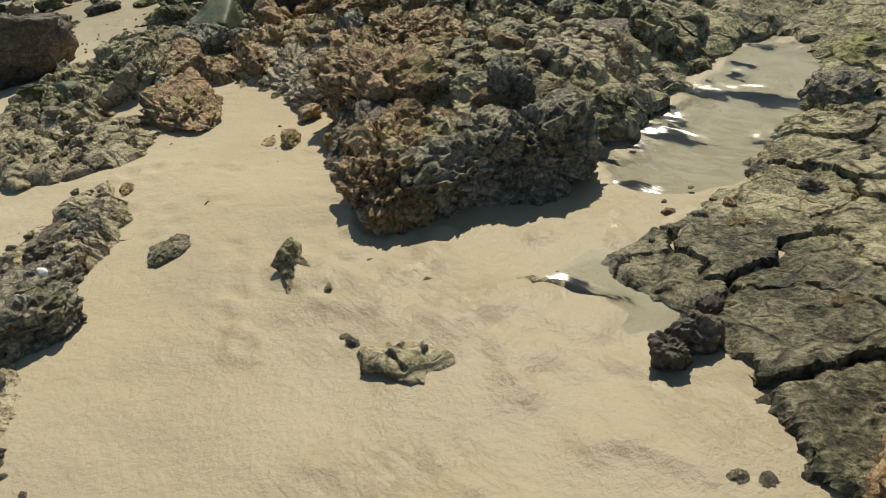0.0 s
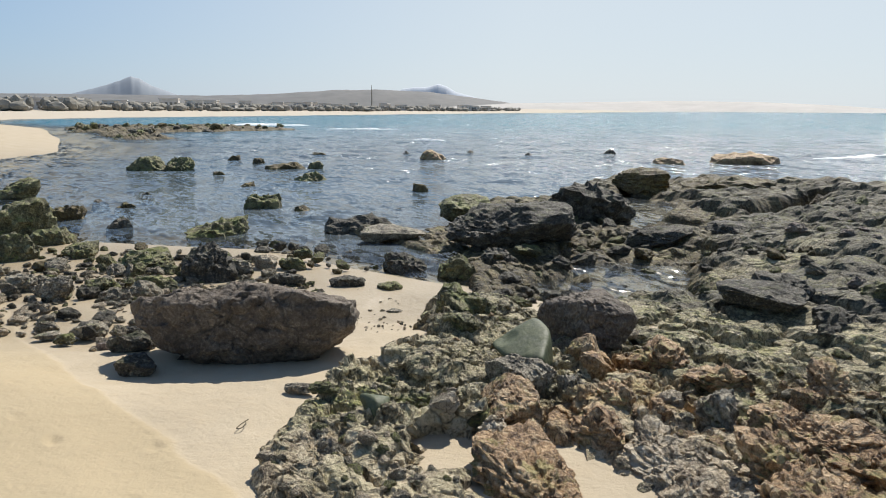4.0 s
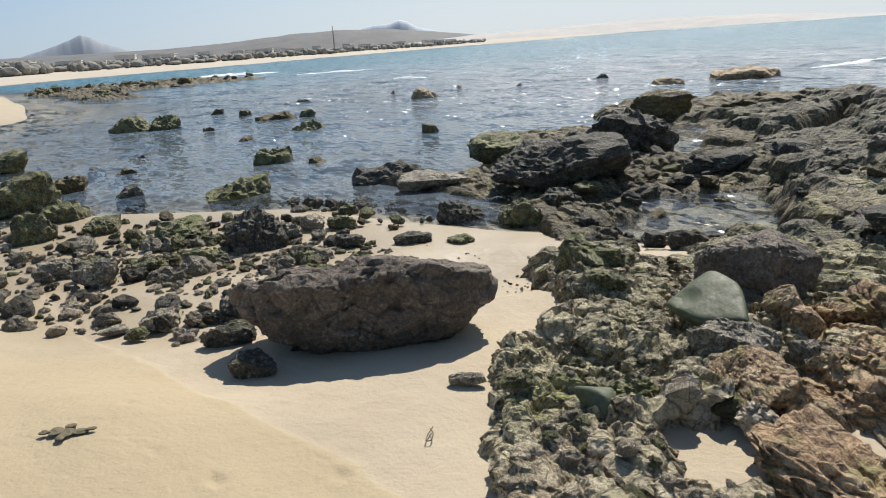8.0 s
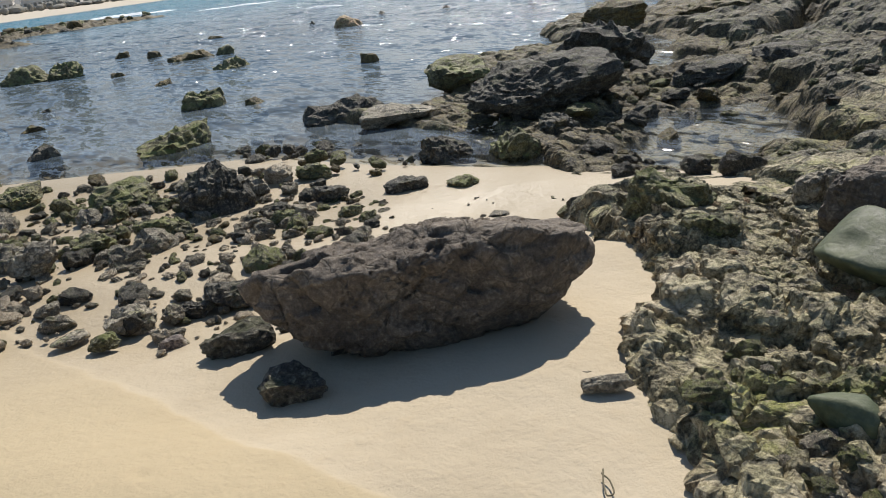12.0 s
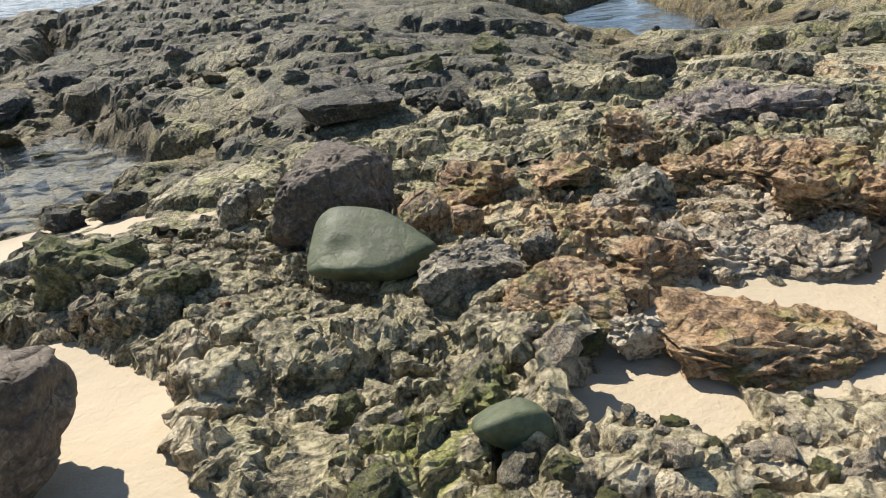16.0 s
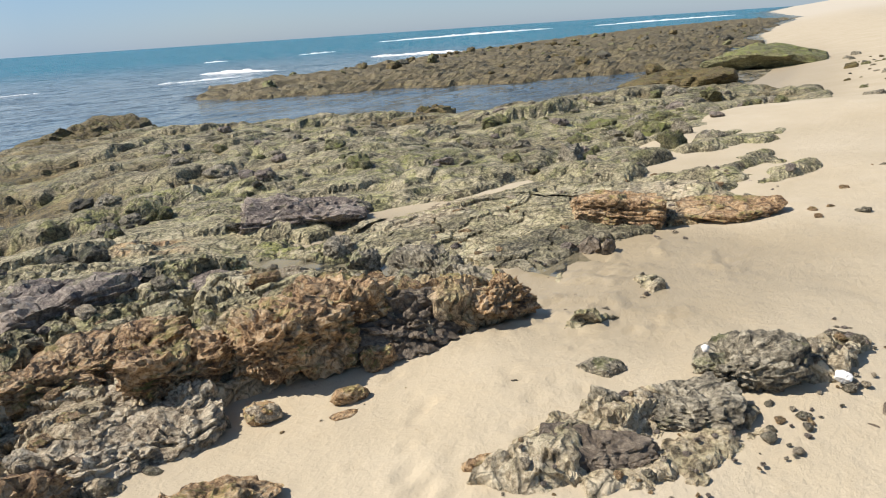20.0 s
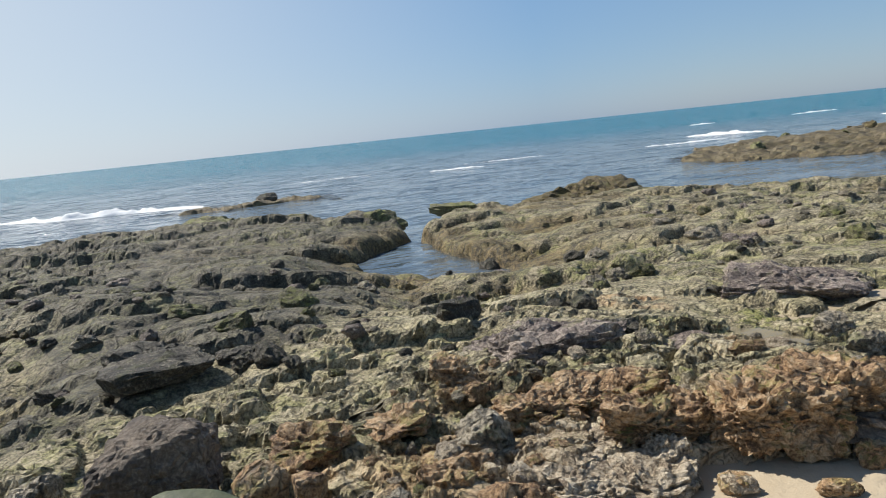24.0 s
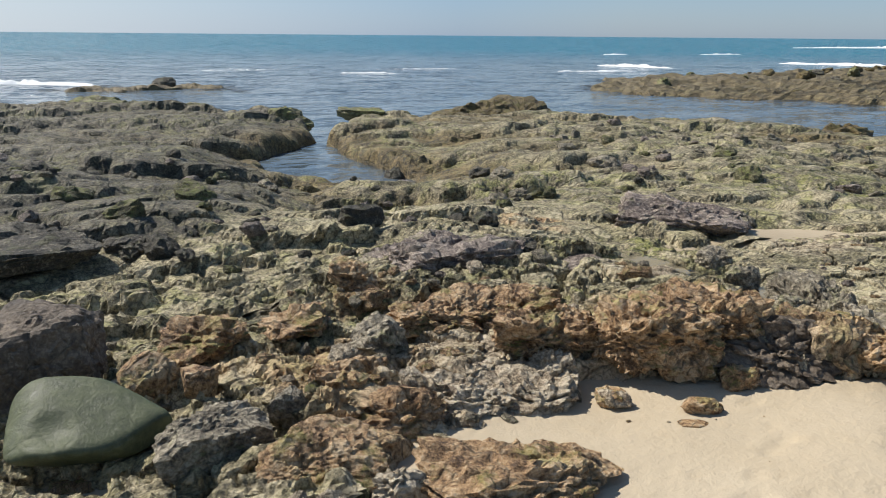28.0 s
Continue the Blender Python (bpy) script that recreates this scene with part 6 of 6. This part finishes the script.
# ---- surf ----
def foam(a, b, width, height, seed, label):
    """A ragged ridge of white water from a to b."""
    ax, ay = a
    bx, by = b
    length = math.hypot(bx - ax, by - ay)
    n, k = max(24, int(length / max(0.12, width / 12))), 13
    s, t = np.meshgrid(np.linspace(0, 1, n), np.linspace(-1, 1, k))
    s, t = s.ravel(), t.ravel()
    ex, ey = (bx - ax) / length, (by - ay) / length
    body = np.sin(np.pi * s) ** 0.5
    lump = fbm2(s * length / width * 1.5, t * 1.5 + seed, 4, seed, 0.65)
    wide = width * (0.35 + 0.9 * fbm2(s * length / width * 0.6, s * 0, 3, seed + 4)) * body
    bend = width * 1.6 * (fbm2(s * length / width * 0.25, s * 0 + 3, 2, seed + 9) - 0.5)
    off = t * wide * 0.5 + bend
    z = SEA - 0.03 + 0.7 * height * body * (1 - np.abs(t) ** 1.5) * (0.15 + 1.5 * np.clip(lump - 0.22, 0, 1))
    x, y = ax + s * (bx - ax) - ey * off, ay + s * (by - ay) + ex * off
    tagged(new("wave_foam", mesh_from("wave_foam", np.stack([x, y, z], 1), grid_faces(n, k), FOAM)), label, "foam", "breaking waves", "stuff")


SURF = "white foam of a small breaking wave"
foam((-9.5, 40.5), (0.6, 33.5), 1.3, 0.55, 1, SURF)
foam((6.0, 47.0), (12.0, 46.0), 0.35, 0.12, 2, SURF)
foam((17.0, 45.5), (24.0, 44.0), 0.35, 0.12, 15, SURF)
foam((13.8, 41.5), (17, 39.9), 0.5, 0.2, 3, SURF)
foam((27.5, 39.1), (33.5, 37.9), 0.7, 0.2, 4, SURF)
foam((57, 46), (60, 36.5), 2.2, 0.5, 5, SURF)
foam((36, 46), (39, 40.4), 1.2, 0.4, 6, SURF)
foam((74, 73.2), (82, 72), 1.2, 0.3, 7, SURF)
foam((60, 75), (64, 74.5), 1.0, 0.25, 8, SURF)
foam((-106, 24), (-97, 34), 2.5, 0.5, 9, SURF)
foam((-79, 29), (-75, 37), 1.3, 0.3, 10, SURF)
foam((-20, 32.5), (-20.5, 41), 0.9, 0.22, 11, SURF)
foam((-49, 25.5), (-45, 26.5), 0.8, 0.25, 12, SURF)
foam((150, 120), (230, 110), 3.5, 0.9, 13, SURF)
foam((230, 95), (330, 75), 3.5, 0.9, 14, SURF)

# ---- the far shore ----
def hills(name, label, mat, range_m, crest, seed, depth=0.25):
    """A line of hills: crest gives bearing in degrees and height in metres."""
    bearing = np.linspace(crest[0][0], crest[-1][0], 160)
    h = np.interp(bearing, [c[0] for c in crest], [c[1] for c in crest])
    h = h * (1 + 0.05 * (fbm2(bearing * 1.7, bearing * 0, 4, seed) - 0.5))
    rows = np.linspace(0, 1, 9)
    verts = []
    for r in rows:
        d = range_m * (1 + depth * (r - 0.6))
        prof = math.sin(math.pi * min(1, r / 0.6) / 2) if r < 0.6 else math.cos(math.pi * (r - 0.6) / 0.8)
        zz = -2 + (h + 2) * prof * (0.98 + 0.04 * fbm2(bearing * 1.2, bearing * 0 + r * 3, 3, seed + 2) if r < 0.55 else 1)
        verts.append(np.stack([np.sin(np.radians(bearing)) * d, np.cos(np.radians(bearing)) * d, zz], 1))
    tagged(new(name, mesh_from(name, np.concatenate(verts), grid_faces(160, 9), mat)), label, "hill", kind="structure")


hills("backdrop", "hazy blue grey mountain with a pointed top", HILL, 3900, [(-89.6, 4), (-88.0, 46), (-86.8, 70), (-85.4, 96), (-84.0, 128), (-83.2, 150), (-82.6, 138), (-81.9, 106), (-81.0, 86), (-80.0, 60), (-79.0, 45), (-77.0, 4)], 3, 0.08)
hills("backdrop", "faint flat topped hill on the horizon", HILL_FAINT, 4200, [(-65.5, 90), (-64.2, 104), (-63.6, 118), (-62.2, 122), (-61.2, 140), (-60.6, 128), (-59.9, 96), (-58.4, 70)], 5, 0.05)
hills("backdrop", "long low dry hills behind the bay", HILL_NEAR, 2300, [(-104, 36), (-92, 38), (-86, 38), (-78, 38), (-73, 46), (-69, 58), (-66, 60), (-62, 54), (-59, 40), (-55, 18), (-51, 8), (-47, 4)], 7)
# dune colour already carries the haze of the bay
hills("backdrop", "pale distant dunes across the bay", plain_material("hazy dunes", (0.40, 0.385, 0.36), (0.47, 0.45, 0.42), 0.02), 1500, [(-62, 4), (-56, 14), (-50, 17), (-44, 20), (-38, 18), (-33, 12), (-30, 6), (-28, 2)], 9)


def house(at, size, turn, seed):
    rng = random.Random(seed)
    x, y = at
    w, d, h = size
    base = new("house")
    z0 = float(sand_z(np.array([float(x)]), np.array([float(y)]))[0]) - 0.3
    base.matrix_world = pose(x, y, z0, 0, 0, turn)
    tagged(base, "small pale flat roofed house among shore trees", "house", "houses along the bay")
    for name, (bw, bd, bh), (cx, cy, cz), mat in [("wall", (w, d, h), (0, 0, h / 2), WALL), ("roof", (w + 0.4, d + 0.4, 0.35), (0, 0, h + 0.17), WALL)] + [("window", (0.9, 0.12, 1.1), (-w / 2 + (k + 0.5) * w / 4, -d / 2, h * 0.6), TREES) for k in range(4)]:
        bm = bmesh.new()
        bmesh.ops.create_cube(bm, size=1, matrix=Matrix.Translation((cx, cy, cz)) @ Matrix.Diagonal((bw, bd, bh, 1)))
        part(name, bm, mat, base)


def shore_point(bearing, back):
    """A spot behind the far beach, on a bearing."""
    pts = [(-92, 205), (-84.7, 235), (-77, 262), (-66.5, 350), (-58, 490), (-52, 680)]
    d = float(np.interp(bearing, [p[0] for p in pts], [p[1] for p in pts])) + back
    return math.sin(radians(bearing)) * d, math.cos(radians(bearing)) * d


rng = random.Random(17)
for k in range(34):
    bearing = rng.uniform(-90, -56)
    house(shore_point(bearing, rng.uniform(15, 120)), (rng.uniform(4, 9), rng.uniform(4, 7), rng.uniform(2.6, 4.2)), rng.uniform(50, 110), k)


def tree_belt(count, spread, tall, seed, label):
    """Many small clumps of leaves over a strip of shore."""
    rng = np.random.default_rng(seed)
    d, fa = BALLS[2]
    verts, faces = [], []
    lumps = [0.65 + 0.7 * fbm3(d * 2.5 + k, 3, k) for k in range(24)]
    spots = np.array([shore_point(rng.uniform(*spread), rng.uniform(6, 150)) for k in range(count)])
    for k, ((x, y), z) in enumerate(zip(spots, sand_z(spots[:, 0], spots[:, 1]))):
        w, h = rng.uniform(0.9, 2.4), rng.uniform(*tall)
        p = d * lumps[k % 24][:, None] * (w, w, h / 2) + (x, y, z + h * 0.45)
        faces.append(fa + len(verts) * len(d))
        verts.append(p)
    ob = new("tree_belt", mesh_from("tree_belt", np.concatenate(verts), np.concatenate(faces), TREES, False))
    tagged(ob, label, "trees", kind="stuff")


tree_belt(900, (-93, -55), (1.2, 3.0), 5, "belt of dark low trees behind the far beach")
tree_belt(90, (-93, -86), (2.5, 4.6), 6, "darker taller trees at the end of the bay")

mast = new("mast")
mx, my = shore_point(-66.2, 160)
mast.matrix_world = pose(mx, my, 1)
tagged(mast, "thin grey lattice mast above the far town", "mast")
for name, r, z0, z1 in (("pole", 0.5, 0, 13), ("antenna", 0.25, 13, 17)):
    bm = bmesh.new()
    bmesh.ops.create_cone(bm, segments=8, radius1=r, radius2=r * 0.7, depth=z1 - z0, matrix=Matrix.Translation((0, 0, (z0 + z1) / 2)), cap_ends=True)
    part(name, bm, TREES, mast)

# ---- puddles ----
def puddle(outline, z, label):
    bm = bmesh.new()
    bm.faces.new([bm.verts.new((x, y, z)) for x, y in outline])
    bmesh.ops.triangulate(bm, faces=bm.faces[:])
    me = bpy.data.meshes.new("puddle")
    bm.to_mesh(me)
    bm.free()
    me.materials.append(WATER)
    set_float(me, "depth", np.full(len(me.vertices), 0.04))
    set_float(me, "calm", np.full(len(me.vertices), 0.6))
    set_float(me, "open", np.zeros(len(me.vertices)))
    tagged(new("puddle", me), label, "water", kind="structure")


puddle([(2.62, 1.15), (3.3, 1.3), (3.4, 2.3), (3.4, 3.2), (3.1, 4.2), (2.5, 4.6), (2.4, 4.0), (2.7, 3.2)], -0.035, "shallow glittering runnel of water between rocks")
puddle([(3.2, 0.75), (3.9, 0.7), (3.95, 1.35), (3.3, 1.35)], 0.075, "thin puddle on wet sand")

# ---- the beach further on ----
scatter(46, [(8, -0.6), (12, -0.2), (16, 0.6), (22, 1.6), (30, 2.4), (30, 1.4), (20, -0.2), (12, -1.2)], (0.10, 0.55), (0, 2, 5, 1), "dark weedy rock half buried in the beach", "rocks on the beach", 89, sink=0.75, name="rock")
scatter(30, [(4.2, -0.3), (8, -0.9), (13, -1.4), (13, -0.6), (7.5, -0.4), (5.4, 0.0)], (0.03, 0.14), (0, 1, 4), "small stone on the open sand", "stones on the open sand", 90, sink=0.6, name="stone")


def dune_board(x, y, turn):
    base = new("notice_board")
    base.matrix_world = pose(x, y, float(sand_z(np.array([x]), np.array([y]))[0]) - 0.1, 0, 0, turn)
    tagged(base, "small weathered board on two posts on the dune", "sign")
    for name, size, at in (("post", (0.12, 0.12, 1.5), (-0.7, 0, 0.75)), ("post", (0.12, 0.12, 1.5), (0.7, 0, 0.75)), ("panel", (1.9, 0.06, 1.0), (0, -0.1, 1.3))):
        bm = bmesh.new()
        bmesh.ops.create_cube(bm, size=1, matrix=Matrix.Translation(at) @ Matrix.Diagonal((*size, 1)))
        bmesh.ops.bevel(bm, geom=bm.edges[:], offset=0.012, segments=1, affect="EDGES")
        part(name, bm, TREES, base)


dune_board(292.5, 26.9, -80)

# ---- small things on the sand ----
def strand(name, label, points, radius, mat, category):
    cu = bpy.data.curves.new(name, "CURVE")
    cu.dimensions, cu.bevel_depth, cu.bevel_resolution = "3D", radius, 2
    sp = cu.splines.new("BEZIER")
    sp.bezier_points.add(len(points) - 1)
    for bp, (x, y) in zip(sp.bezier_points, points):
        bp.co = (x, y, float(sand_z(np.array([x]), np.array([y]))[0]) + 0.014 + radius)
        bp.handle_left_type = bp.handle_right_type = "AUTO"
    cu.materials.append(mat)
    tagged(new(name, cu), label, category)


strand("twig", "thin curled dry weed stalk on the sand", [(-1.11, 0.16), (-1.06, 0.145), (-1.02, 0.09), (-1.05, 0.105), (-1.12, 0.18)], 0.003, TWIG, "twig")
def weed_scrap(at, turn):
    """Flat torn fronds of dried weed, in one piece."""
    verts, faces, count = [], [], 0
    for k, (u, v, w, l, r) in enumerate(((0, 0, 0.10, 0.09, 10), (0.06, 0.03, 0.09, 0.06, 35), (-0.05, -0.01, 0.09, 0.08, -20), (0.02, -0.05, 0.07, 0.05, -60), (-0.02, 0.05, 0.06, 0.045, 70), (0.10, 0.055, 0.06, 0.03, 20), (-0.09, -0.04, 0.06, 0.045, 15))):
        me = boulder_mesh("lobe", TWIG, (w, l, 0.012), 700 + k, sub=3, rough=0.8, facet=1.5)
        co = np.array([q.co[:] for q in me.vertices])
        fa = np.array([q.vertices[:] for q in me.polygons])
        bpy.data.meshes.remove(me)
        c, n = math.cos(radians(r)), math.sin(radians(r))
        verts.append(np.stack([u + co[:, 0] * c - co[:, 1] * n, v + co[:, 0] * n + co[:, 1] * c, co[:, 2] + 0.001 * k], 1))
        faces.append(fa + count)
        count += len(co)
    ob = new("weed_scrap", mesh_from("weed_scrap", np.concatenate(verts), np.concatenate(faces), TWIG, False))
    ob.matrix_world = pose(*at, ground_at(*at) + 0.012, 0, 0, turn)
    tagged(ob, "dark scrap of dried weed flat on the sand", "seaweed")


weed_scrap((-1.99, -1.33), 35)
boulder("shell", "small white shell caught on the brown rock", SHELL, (2.03, -0.13), (0.035, 0.03, 0.04), 91, z=0.33, sub=3, facet=0, rough=0.1)
boulder("stone", "white pebble of coral on the sand", SHELL, (2.2, -0.62), (0.07, 0.06, 0.05), 92, z=0.235, sub=3, facet=0.5)
